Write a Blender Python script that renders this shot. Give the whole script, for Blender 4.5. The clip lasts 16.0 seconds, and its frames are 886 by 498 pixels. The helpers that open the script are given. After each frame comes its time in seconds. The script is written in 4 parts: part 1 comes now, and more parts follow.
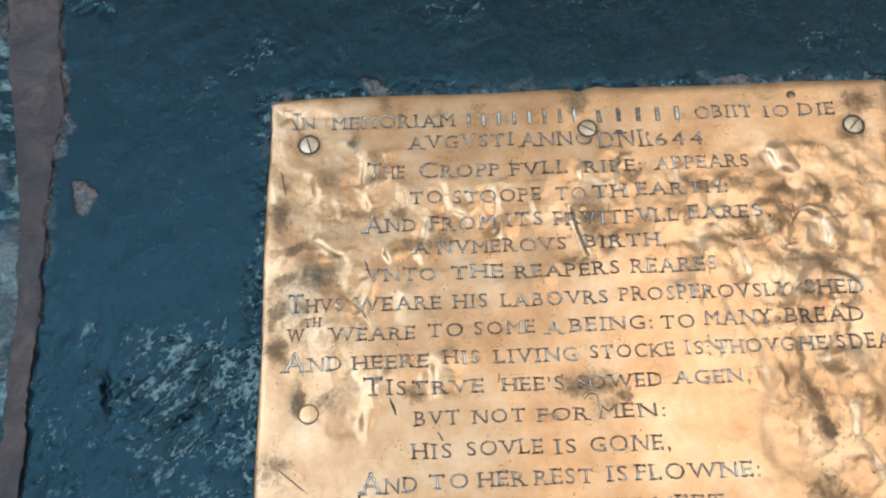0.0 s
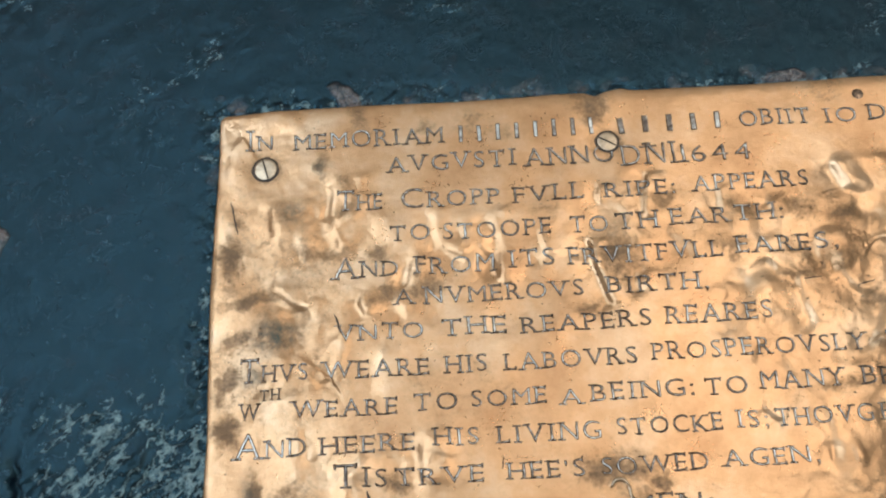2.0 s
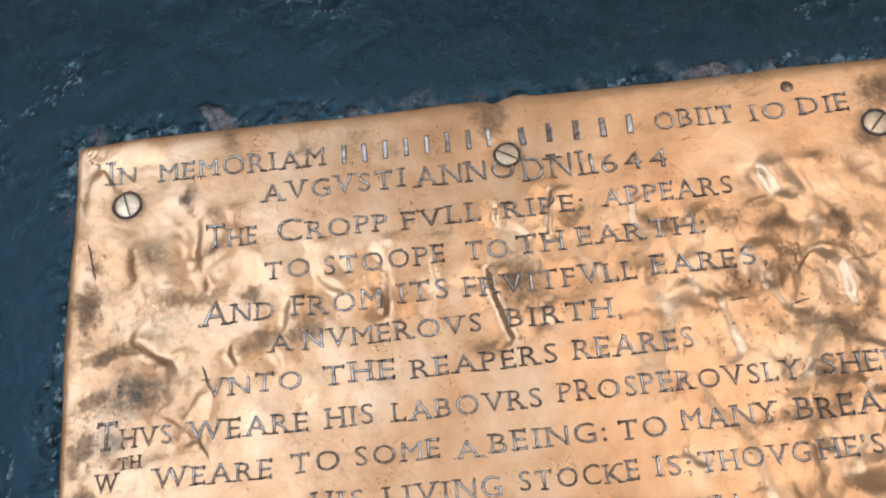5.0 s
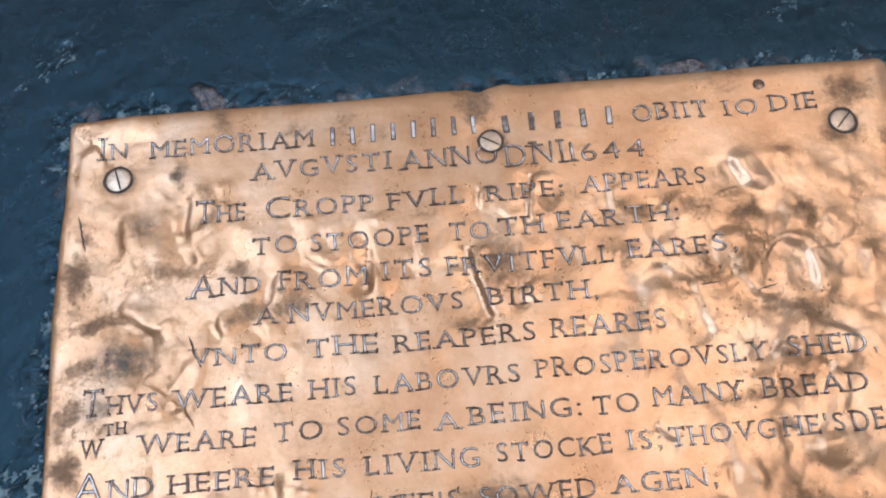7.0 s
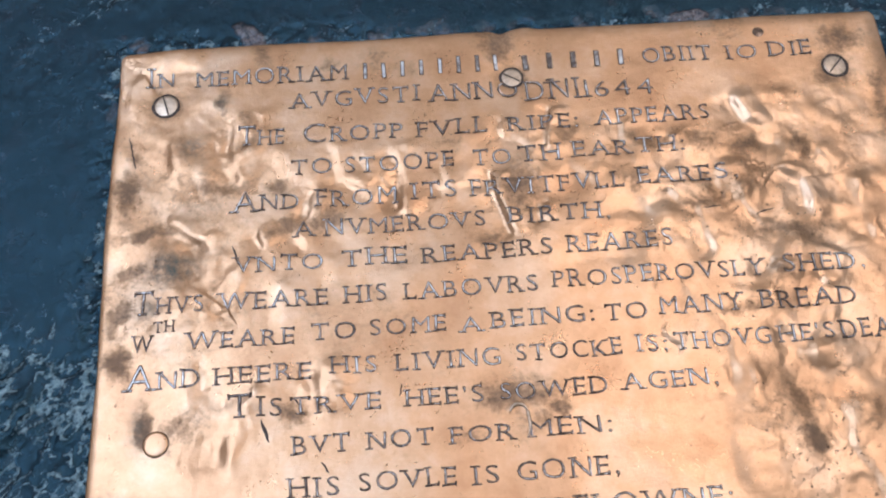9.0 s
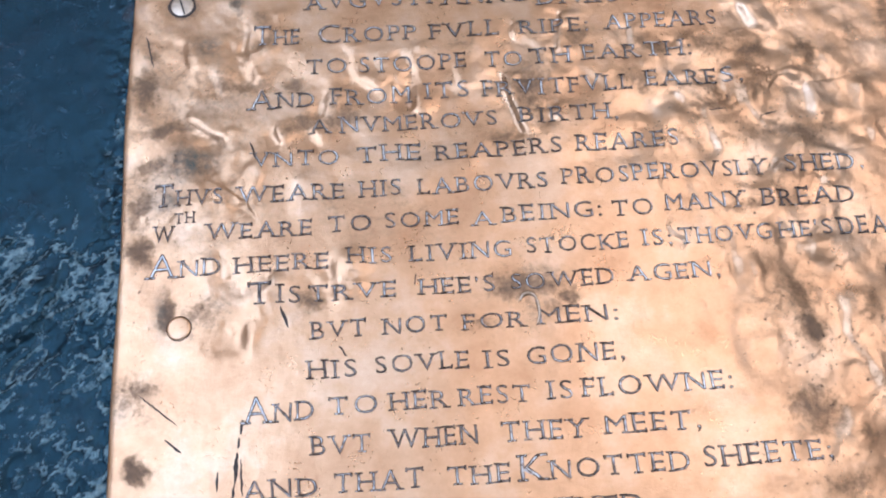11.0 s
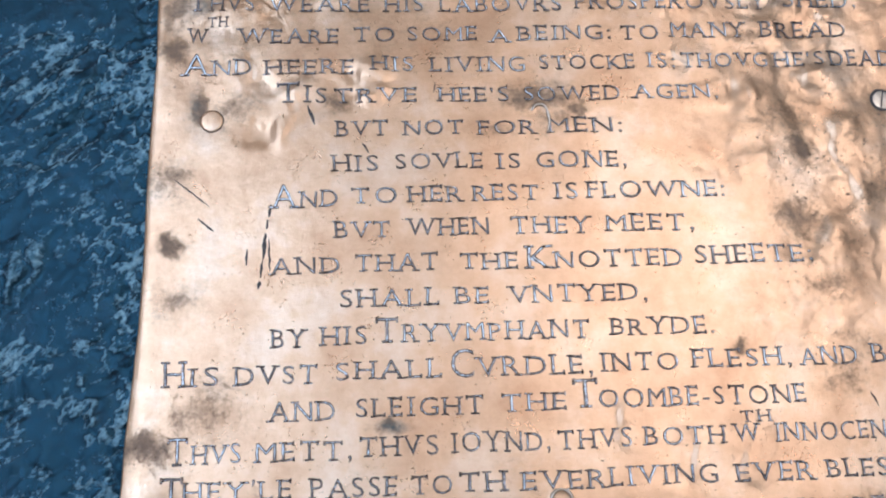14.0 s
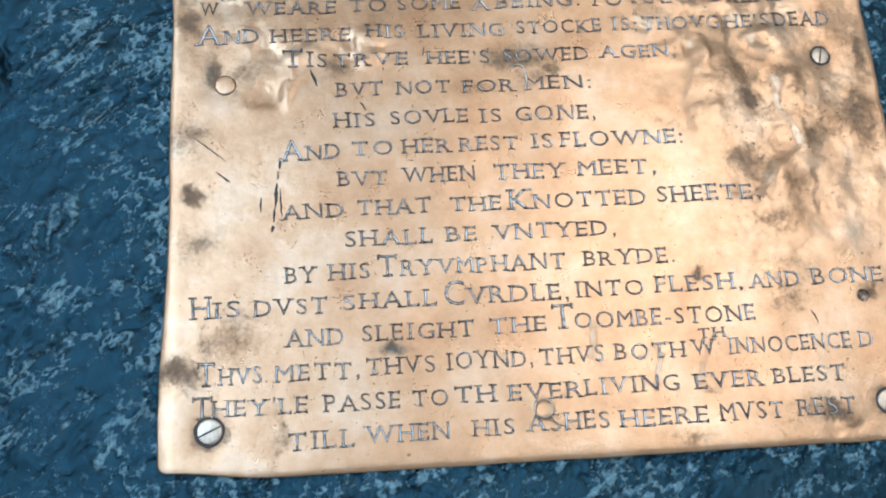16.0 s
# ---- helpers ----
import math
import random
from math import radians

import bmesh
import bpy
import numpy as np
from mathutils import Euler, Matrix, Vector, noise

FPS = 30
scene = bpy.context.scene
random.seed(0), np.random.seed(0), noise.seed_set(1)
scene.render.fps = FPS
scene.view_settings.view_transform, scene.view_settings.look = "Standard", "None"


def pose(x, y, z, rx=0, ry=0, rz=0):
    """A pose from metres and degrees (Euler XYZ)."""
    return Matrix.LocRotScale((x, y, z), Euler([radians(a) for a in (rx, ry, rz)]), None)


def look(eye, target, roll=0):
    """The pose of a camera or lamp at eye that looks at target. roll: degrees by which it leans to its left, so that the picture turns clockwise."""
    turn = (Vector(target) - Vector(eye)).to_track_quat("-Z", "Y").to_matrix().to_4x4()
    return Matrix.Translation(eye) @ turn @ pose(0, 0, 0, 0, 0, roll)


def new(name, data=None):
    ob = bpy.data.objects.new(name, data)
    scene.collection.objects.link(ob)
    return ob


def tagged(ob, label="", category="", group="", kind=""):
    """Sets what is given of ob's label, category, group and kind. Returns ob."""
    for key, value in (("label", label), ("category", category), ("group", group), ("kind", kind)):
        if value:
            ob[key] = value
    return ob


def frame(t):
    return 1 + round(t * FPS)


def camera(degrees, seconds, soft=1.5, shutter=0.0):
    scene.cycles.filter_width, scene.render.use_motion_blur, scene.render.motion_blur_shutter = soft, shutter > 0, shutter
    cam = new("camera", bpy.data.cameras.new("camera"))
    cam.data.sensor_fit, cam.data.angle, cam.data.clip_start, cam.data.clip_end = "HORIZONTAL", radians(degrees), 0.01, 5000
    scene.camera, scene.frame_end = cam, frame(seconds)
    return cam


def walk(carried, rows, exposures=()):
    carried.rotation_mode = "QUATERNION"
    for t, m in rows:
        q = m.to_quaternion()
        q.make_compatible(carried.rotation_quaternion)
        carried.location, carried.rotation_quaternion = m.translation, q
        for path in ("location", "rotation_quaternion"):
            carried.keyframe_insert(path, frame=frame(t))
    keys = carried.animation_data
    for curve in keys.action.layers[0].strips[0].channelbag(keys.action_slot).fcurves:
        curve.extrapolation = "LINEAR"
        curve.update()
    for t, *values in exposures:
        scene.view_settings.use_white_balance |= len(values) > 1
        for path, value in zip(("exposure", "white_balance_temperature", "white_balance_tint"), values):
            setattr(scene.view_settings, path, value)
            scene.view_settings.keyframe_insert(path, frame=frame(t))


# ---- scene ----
cam = camera(54.0, 16.0, soft=2.0)
WAY = [
    (0.0, pose(0.1071, -0.2973, 0.4884, 21.32, 0.68, -1.92)),
    (0.5, pose(0.1166, -0.2791, 0.4636, 20.73, 0.73, -2.23)),
    (1.0, pose(0.1208, -0.2568, 0.4511, 19.46, 0.84, -2.52)),
    (1.5, pose(0.1125, -0.2503, 0.4297, 19.87, 1.05, -2.53)),
    (2.0, pose(0.1197, -0.2308, 0.4050, 20.14, 1.74, -2.81)),
    (2.5, pose(0.1208, -0.2191, 0.3897, 20.28, 2.46, -2.24)),
    (3.0, pose(0.1191, -0.2156, 0.3806, 20.04, 2.51, -2.07)),
    (3.5, pose(0.1207, -0.2081, 0.3729, 19.64, 2.54, -3.10)),
    (4.0, pose(0.1336, -0.1978, 0.3685, 18.90, 2.95, -4.10)),
    (4.5, pose(0.1549, -0.2012, 0.3641, 19.35, 3.12, -4.54)),
    (5.0, pose(0.1763, -0.2024, 0.3635, 19.75, 3.13, -5.33)),
    (7.5, pose(0.1647, -0.2324, 0.3732, 21.50, 0.60, -4.24)),
    (8.0, pose(0.1588, -0.2456, 0.3769, 22.39, 0.55, -3.92)),
    (8.5, pose(0.1541, -0.2561, 0.3815, 22.39, 0.38, -3.98)),
    (9.0, pose(0.1490, -0.2731, 0.3847, 21.71, -0.11, -3.99)),
    (9.2, pose(0.1450, -0.2769, 0.3843, 21.15, -0.39, -4.13)),
    (11.3, pose(0.1315, -0.3119, 0.3869, 18.67, -1.17, -3.56)),
    (11.5, pose(0.1247, -0.3188, 0.3849, 18.90, -1.98, -3.46)),
    (12.0, pose(0.1239, -0.3309, 0.3856, 17.86, -1.99, -2.79)),
    (12.5, pose(0.1245, -0.3474, 0.3847, 17.09, -2.68, -1.64)),
    (13.0, pose(0.1236, -0.3563, 0.3914, 16.52, -2.46, -1.29)),
    (13.5, pose(0.1188, -0.3696, 0.3932, 15.81, -2.64, -1.35)),
    (14.0, pose(0.1142, -0.3809, 0.3919, 15.90, -2.92, -2.04)),
    (14.5, pose(0.1195, -0.3857, 0.3947, 15.30, -2.62, -2.93)),
    (15.0, pose(0.1144, -0.3944, 0.4022, 14.91, -2.87, -3.09)),
    (15.5, pose(0.1114, -0.4021, 0.4275, 14.72, -2.98, -3.80)),
    (16.0, pose(0.1049, -0.4151, 0.4371, 14.95, -3.71, -3.65)),
]
walk(cam, WAY, exposures=[
    (0.0, -0.36, 5500, 4),
    (2.0, -0.52, 5950, 7),
    (3.5, -0.60, 6250, 8),
    (4.2, -0.58, 6220, 9),
    (5.0, -0.50, 5850, 16),
    (8.0, -0.44, 5500, 21),
    (9.0, -0.40, 5400, 20),
    (12.0, -0.33, 4820, 18),
    (13.0, -0.33, 4700, 15),
    (15.0, -0.28, 4700, 9),
    (16.0, -0.26, 4750, 4),
])

# ---- light: an unseen, assumed church interior, lit by a tall window on each side ----
world = bpy.data.worlds.new("sky")
scene.world = world
world.use_nodes = True
wn = world.node_tree
sky = wn.nodes.new("ShaderNodeTexSky")
sky.sky_type = 'NISHITA'
sky.sun_disc = False
sky.sun_elevation = radians(38)
sky.sun_rotation = radians(200)
wn.links.new(sky.outputs["Color"], wn.nodes["Background"].inputs["Color"])
wn.nodes["Background"].inputs["Strength"].default_value = 0.12


def window_light(name, m, width, height, power, color):
    data = bpy.data.lights.new(name, 'AREA')
    data.shape, data.size, data.size_y = 'RECTANGLE', width, height
    data.energy, data.color = power, color
    ob = new(name, data)
    ob.matrix_world = m
    return ob


# room: x -2.4..2.6, y -4.5..4.5, height 8
window_light("window_light", look((-2.35, 0.8, 5.95), (4.0, 0.7, 3.7)), 5.0, 3.4, 350, (0.77, 0.89, 1.0))
window_light("window_light", look((2.55, 1.1, 5.9), (-2.4, 0.8, 3.3)), 3.8, 3.4, 200, (1.0, 0.86, 0.70))

# ---- noise on arrays ----


def lattice(ix, iy, seed):
    h = (ix.astype(np.int64) * 374761393 + iy.astype(np.int64) * 668265263 + seed * 974634777) & 0xFFFFFFFF
    h = ((h ^ (h >> 13)) * 1274126177) & 0xFFFFFFFF
    return ((h ^ (h >> 16)) & 0xFFFF) / 65535.0


def value_noise(x, y, seed):
    ix, iy = np.floor(x), np.floor(y)
    fx, fy = x - ix, y - iy
    fx, fy = fx * fx * fx * (fx * (fx * 6 - 15) + 10), fy * fy * fy * (fy * (fy * 6 - 15) + 10)
    a, b = lattice(ix, iy, seed), lattice(ix + 1, iy, seed)
    c, d = lattice(ix, iy + 1, seed), lattice(ix + 1, iy + 1, seed)
    return (a + (b - a) * fx) * (1 - fy) + (c + (d - c) * fx) * fy


def fbm(x, y, size, seed, octaves=4, gain=0.5):
    """Cloudy noise of about -1..1 whose largest forms are size metres."""
    total, amp, norm = 0.0, 1.0, 0.0
    for k in range(octaves):
        f = 2.03 ** k / size
        ca, sa = math.cos(k * 0.9 + seed), math.sin(k * 0.9 + seed)
        total = total + amp * (2 * value_noise((x * ca - y * sa) * f + 17.3 * k, (x * sa + y * ca) * f - 9.1 * k, seed + k) - 1)
        norm += amp
        amp *= gain
    return total / norm


def ramp(v, a, b):
    t = np.clip((v - a) / (b - a), 0, 1)
    return t * t * (3 - 2 * t)


# ---- materials ----


def material(name):
    mat = bpy.data.materials.new(name)
    mat.use_nodes = True
    nt = mat.node_tree
    return mat, nt, nt.nodes["Principled BSDF"]


def node(nt, kind, **values):
    n = nt.nodes.new(kind)
    for key, value in values.items():
        n.inputs[key].default_value = value
    return n


def noise_node(nt, scale, detail=5.0, rough=0.6, distort=0.0):
    coord = nt.nodes.new("ShaderNodeTexCoord")
    n = node(nt, "ShaderNodeTexNoise", Scale=scale, Detail=detail, Roughness=rough, Distortion=distort)
    nt.links.new(coord.outputs["Object"], n.inputs["Vector"])
    return n.outputs["Fac"]


def ramp_node(nt, fac, stops):
    r = nt.nodes.new("ShaderNodeValToRGB")
    while len(r.color_ramp.elements) < len(stops):
        r.color_ramp.elements.new(0.5)
    for e, (at, c) in zip(r.color_ramp.elements, stops):
        e.position = at
        e.color = c if len(c) == 4 else (*c, 1)
    nt.links.new(fac, r.inputs["Fac"])
    return r.outputs["Color"]


def grey(v):
    return (v, v, v, 1)


def mix(nt, fac, a, b):
    m = nt.nodes.new("ShaderNodeMix")
    m.data_type = 'RGBA'
    for slot, v in ((0, fac), (6, a), (7, b)):
        if isinstance(v, (tuple, float, int)):
            m.inputs[slot].default_value = v
        else:
            nt.links.new(v, m.inputs[slot])
    return m.outputs[2]


def calc(nt, op, a, b=0.5):
    m = nt.nodes.new("ShaderNodeMath")
    m.operation = op
    m.use_clamp = False
    for slot, v in ((0, a), (1, b)):
        if isinstance(v, (float, int)):
            m.inputs[slot].default_value = v
        else:
            nt.links.new(v, m.inputs[slot])
    return m.outputs[0]


def field(nt, name):
    a = nt.nodes.new("ShaderNodeAttribute")
    a.attribute_name = name
    return a.outputs["Fac"]


def bump(nt, bsdf, height, strength, distance):
    b = node(nt, "ShaderNodeBump", Strength=strength, Distance=distance)
    nt.links.new(height, b.inputs["Height"])
    nt.links.new(b.outputs["Normal"], bsdf.inputs["Normal"])


def make_brass():
    mat, nt, p = material("old_brass")
    tone = ramp_node(nt, noise_node(nt, 28, 6, 0.65), [(0.3, (0.62, 0.335, 0.16)), (0.5, (0.76, 0.455, 0.24)), (0.72, (0.87, 0.61, 0.385))])
    grain = noise_node(nt, 700, 4, 0.7)
    blotch = noise_node(nt, 160, 8, 0.72)
    fine = noise_node(nt, 420, 6, 0.75)
    stain = field(nt, "stain")
    cloud = noise_node(nt, 75, 6, 0.68, 1.2)
    ragged = calc(nt, 'ADD', calc(nt, 'MULTIPLY', calc(nt, 'SUBTRACT', cloud, 0.47), 1.5), calc(nt, 'MULTIPLY', calc(nt, 'SUBTRACT', fine, 0.48), 1.3))
    edge = calc(nt, 'ADD', stain, ragged)
    cover = calc(nt, 'MULTIPLY', ramp_node(nt, edge, [(0.34, grey(0)), (0.95, grey(1))]), ramp_node(nt, stain, [(0.04, grey(0)), (0.25, grey(1))]))
    dark = ramp_node(nt, blotch, [(0.35, (0.055, 0.037, 0.024)), (0.65, (0.22, 0.13, 0.066))])
    # a brown tarnish film round each stain
    film = ramp_node(nt, calc(nt, 'ADD', stain, calc(nt, 'MULTIPLY', ragged, 0.45)), [(0.08, grey(0)), (0.60, grey(1))])
    tone = mix(nt, calc(nt, 'MULTIPLY', film, 0.55), tone, (0.34, 0.19, 0.082, 1))
    col = mix(nt, calc(nt, 'MULTIPLY', cover, 0.72), tone, dark)
    green = calc(nt, 'MULTIPLY', field(nt, "verdigris"), ramp_node(nt, blotch, [(0.34, grey(0)), (0.6, grey(1))]))
    col = mix(nt, green, col, (0.045, 0.095, 0.088, 1))
    # corrosion specks, thick where the plate is pitted
    pits = field(nt, "pits")
    speck = calc(nt, 'MULTIPLY', ramp_node(nt, calc(nt, 'ADD', noise_node(nt, 430, 4, 0.65), calc(nt, 'MULTIPLY', pits, 0.06)), [(0.67, grey(0)), (0.74, grey(1))]), ramp_node(nt, pits, [(0.02, grey(0.25)), (0.3, grey(1))]))
    col = mix(nt, calc(nt, 'MULTIPLY', speck, 0.65), col, (0.07, 0.04, 0.022, 1))
    nt.links.new(col, p.inputs["Base Color"])
    cov = calc(nt, 'ADD', calc(nt, 'MAXIMUM', cover, speck), green)
    nt.links.new(calc(nt, 'SUBTRACT', 0.86, calc(nt, 'MULTIPLY', cov, 0.5)), p.inputs["Metallic"])
    r = ramp_node(nt, calc(nt, 'ADD', calc(nt, 'MULTIPLY', grain, 0.5), calc(nt, 'MULTIPLY', noise_node(nt, 55, 5, 0.65), 0.5)), [(0.35, grey(0.26)), (0.65, grey(0.365))])
    nt.links.new(calc(nt, 'ADD', r, calc(nt, 'MULTIPLY', cov, 0.22)), p.inputs["Roughness"])
    h = calc(nt, 'ADD', calc(nt, 'MULTIPLY', grain, 0.35), calc(nt, 'SUBTRACT', calc(nt, 'MULTIPLY', blotch, 0.6), calc(nt, 'MULTIPLY', speck, 0.5)))
    bump(nt, p, h, 0.5, 0.0006)
    return mat


def make_groove():
    mat, nt, p = material("groove_side")
    v = noise_node(nt, 150, 6, 0.72)
    nt.links.new(ramp_node(nt, v, [(0.38, (0.065, 0.044, 0.032)), (0.52, (0.20, 0.135, 0.09)), (0.63, (0.64, 0.44, 0.29))]), p.inputs["Base Color"])
    p.inputs["Metallic"].default_value = 0.7
    p.inputs["Roughness"].default_value = 0.30
    return mat


def make_fill_glare():
    mat, nt, p = material("groove_fill_glare")
    v = calc(nt, 'ADD', calc(nt, 'MULTIPLY', noise_node(nt, 120, 8, 0.78, 0.8), 0.6), calc(nt, 'MULTIPLY', noise_node(nt, 21, 3, 0.6), 0.4))
    # remains of dark infill; the palest tone paints in the glare off the grooves
    nt.links.new(ramp_node(nt, v, [(0.40, (0.11, 0.08, 0.062)), (0.485, (0.30, 0.26, 0.225)), (0.575, (0.80, 0.81, 0.78))]), p.inputs["Base Color"])
    p.inputs["Metallic"].default_value = 0.55
    p.inputs["Roughness"].default_value = 0.33
    bump(nt, p, noise_node(nt, 1000, 3), 0.45, 0.0004)
    return mat


def make_slate():
    mat, nt, p = material("dark_slate")
    cloud = noise_node(nt, 14, 6, 0.62, 0.6)
    fleck = noise_node(nt, 170, 8, 0.75, 1.2)
    fine = noise_node(nt, 520, 6, 0.75)
    col = ramp_node(nt, cloud, [(0.3, (0.0016, 0.0035, 0.0068)), (0.55, (0.0035, 0.0085, 0.016)), (0.8, (0.008, 0.020, 0.032))])
    # plum-coloured mottling
    plum = ramp_node(nt, noise_node(nt, 48, 6, 0.7, 0.8), [(0.52, grey(0)), (0.70, grey(1))])
    col = mix(nt, calc(nt, 'MULTIPLY', plum, 0.6), col, (0.020, 0.011, 0.014, 1))
    col = mix(nt, calc(nt, 'MULTIPLY', ramp_node(nt, fleck, [(0.56, grey(0)), (0.72, grey(1))]), 0.8), col, (0.045, 0.060, 0.070, 1))
    # chipped stone on the broken edges, its pale cyan glints painted into the colour
    chip_glint = field(nt, "chip_glint")
    edge = calc(nt, 'ADD', calc(nt, 'MULTIPLY', chip_glint, 0.95), calc(nt, 'ADD', calc(nt, 'MULTIPLY', calc(nt, 'SUBTRACT', fine, 0.5), 1.5), calc(nt, 'MULTIPLY', calc(nt, 'SUBTRACT', fleck, 0.48), 0.9)))
    pale = ramp_node(nt, edge, [(0.34, grey(0)), (0.95, grey(1))])
    col = mix(nt, calc(nt, 'MULTIPLY', pale, 0.85), col, ramp_node(nt, fleck, [(0.34, (0.06, 0.12, 0.14)), (0.66, (0.46, 0.60, 0.61))]))
    # hairline scuffs, in patches
    line = calc(nt, 'ABSOLUTE', calc(nt, 'SUBTRACT', noise_node(nt, 34, 4, 0.6, 2.2), 0.5))
    scuff = calc(nt, 'MULTIPLY', ramp_node(nt, line, [(0.003, grey(1)), (0.009, grey(0))]), ramp_node(nt, noise_node(nt, 45, 3), [(0.54, grey(0)), (0.66, grey(1))]))
    col = mix(nt, calc(nt, 'MULTIPLY', scuff, 0.40), col, (0.14, 0.18, 0.20, 1))
    rust = calc(nt, 'MULTIPLY', field(nt, "earth"), ramp_node(nt, fleck, [(0.34, grey(0)), (0.55, grey(1))]))
    col = mix(nt, rust, col, ramp_node(nt, fine, [(0.35, (0.12, 0.085, 0.075)), (0.65, (0.33, 0.25, 0.215))]))
    nt.links.new(col, p.inputs["Base Color"])
    r = ramp_node(nt, fleck, [(0.3, grey(0.17)), (0.7, grey(0.30))])
    nt.links.new(calc(nt, 'ADD', r, calc(nt, 'MULTIPLY', pale, 0.22)), p.inputs["Roughness"])
    p.inputs["Specular IOR Level"].default_value = 0.72
    # the blue of the window's sheen is put into the stone's specular tint
    p.inputs["Specular Tint"].default_value = (0.36, 0.77, 0.98, 1)
    h = calc(nt, 'ADD', calc(nt, 'MULTIPLY', fleck, 0.8), calc(nt, 'MULTIPLY', fine, 0.35))
    bump(nt, p, h, 0.45, 0.0012)
    return mat


def make_mortar():
    mat, nt, p = material("lime_mortar")
    v = noise_node(nt, 38, 9, 0.75, 0.7)
    col = ramp_node(nt, v, [(0.32, (0.050, 0.048, 0.060)), (0.5, (0.12, 0.10, 0.106)), (0.70, (0.23, 0.185, 0.175))])
    blue = ramp_node(nt, noise_node(nt, 22, 6, 0.7), [(0.50, grey(0)), (0.68, grey(1))])
    col = mix(nt, calc(nt, 'MULTIPLY', blue, 0.55), col, (0.06, 0.095, 0.11, 1))
    nt.links.new(col, p.inputs["Base Color"])
    p.inputs["Roughness"].default_value = 0.6
    bump(nt, p, noise_node(nt, 320, 7, 0.78), 0.7, 0.0018)
    return mat


def make_screw():
    mat, nt, p = material("screw_brass")
    v = noise_node(nt, 260, 5, 0.7)
    nt.links.new(ramp_node(nt, v, [(0.3, (0.50, 0.37, 0.24)), (0.7, (0.84, 0.67, 0.48))]), p.inputs["Base Color"])
    p.inputs["Metallic"].default_value = 0.85
    p.inputs["Roughness"].default_value = 0.36
    bump(nt, p, noise_node(nt, 900, 4), 0.25, 0.0004)
    return mat


def make_dark_gap():
    mat, nt, p = material("dark_gap")
    v = noise_node(nt, 500, 5, 0.7)
    nt.links.new(ramp_node(nt, v, [(0.3, (0.025, 0.019, 0.015)), (0.7, (0.12, 0.08, 0.055))]), p.inputs["Base Color"])
    p.inputs["Roughness"].default_value = 0.55
    return mat


def make_plaster():
    mat, nt, p = material("pale_bounce_wall")
    v = noise_node(nt, 1.3, 6, 0.6)
    nt.links.new(ramp_node(nt, v, [(0.3, (0.43, 0.395, 0.345)), (0.7, (0.56, 0.52, 0.46))]), p.inputs["Base Color"])
    p.inputs["Roughness"].default_value = 0.9
    return mat


# pale tone of the added ceiling, chosen to brighten the plate's flats
def make_ceiling_bounce():
    mat, nt, p = material("ceiling_bounce")
    v = noise_node(nt, 3.0, 8, 0.65, 1.5)
    nt.links.new(ramp_node(nt, v, [(0.3, (0.48, 0.45, 0.40)), (0.7, (0.62, 0.59, 0.54))]), p.inputs["Base Color"])
    p.inputs["Roughness"].default_value = 0.85
    return mat


def make_paving():
    mat, nt, p = material("paving_stone")
    v = noise_node(nt, 6, 8, 0.65)
    nt.links.new(ramp_node(nt, v, [(0.3, (0.10, 0.10, 0.10)), (0.7, (0.20, 0.19, 0.18))]), p.inputs["Base Color"])
    p.inputs["Roughness"].default_value = 0.6
    bump(nt, p, noise_node(nt, 90, 8, 0.7), 0.4, 0.002)
    return mat


BRASS, GROOVE, FILL_GLARE, SLATE, MORTAR = make_brass(), make_groove(), make_fill_glare(), make_slate(), make_mortar()
SCREW, DARK_GAP, PLASTER, PAVING, CEILING_BOUNCE = make_screw(), make_dark_gap(), make_plaster(), make_paving(), make_ceiling_bounce()

# ---- mesh helpers ----


def link_mesh(name, verts, faces, mats, which, parent=None, smooth=True, label=""):
    me = bpy.data.meshes.new(name)
    me.from_pydata(verts, [], faces)
    for mat in mats:
        me.materials.append(mat)
    me.polygons.foreach_set("material_index", np.array(which, dtype=np.int32))
    if smooth:
        me.polygons.foreach_set("use_smooth", np.ones(len(me.polygons), dtype=bool))
    me.update()
    ob = new(name, me)
    if parent is not None:
        ob.parent = parent
    if label:
        tagged(ob, label)
    return ob


def part(name, bm, mat, parent, label=""):
    me = bpy.data.meshes.new(name)
    bm.to_mesh(me)
    bm.free()
    me.materials.append(mat)
    ob = new(name, me)
    if parent is not None:
        ob.parent = parent
    if label:
        tagged(ob, label)
    return ob


def box(name, lo, hi, mat, label, category):
    bm = bmesh.new()
    bmesh.ops.create_cube(bm, size=1)
    for v in bm.verts:
        v.co = Vector([(lo[k] + hi[k]) / 2 + v.co[k] * (hi[k] - lo[k]) for k in range(3)])
    return tagged(part(name, bm, mat, None), label, category, kind="structure")


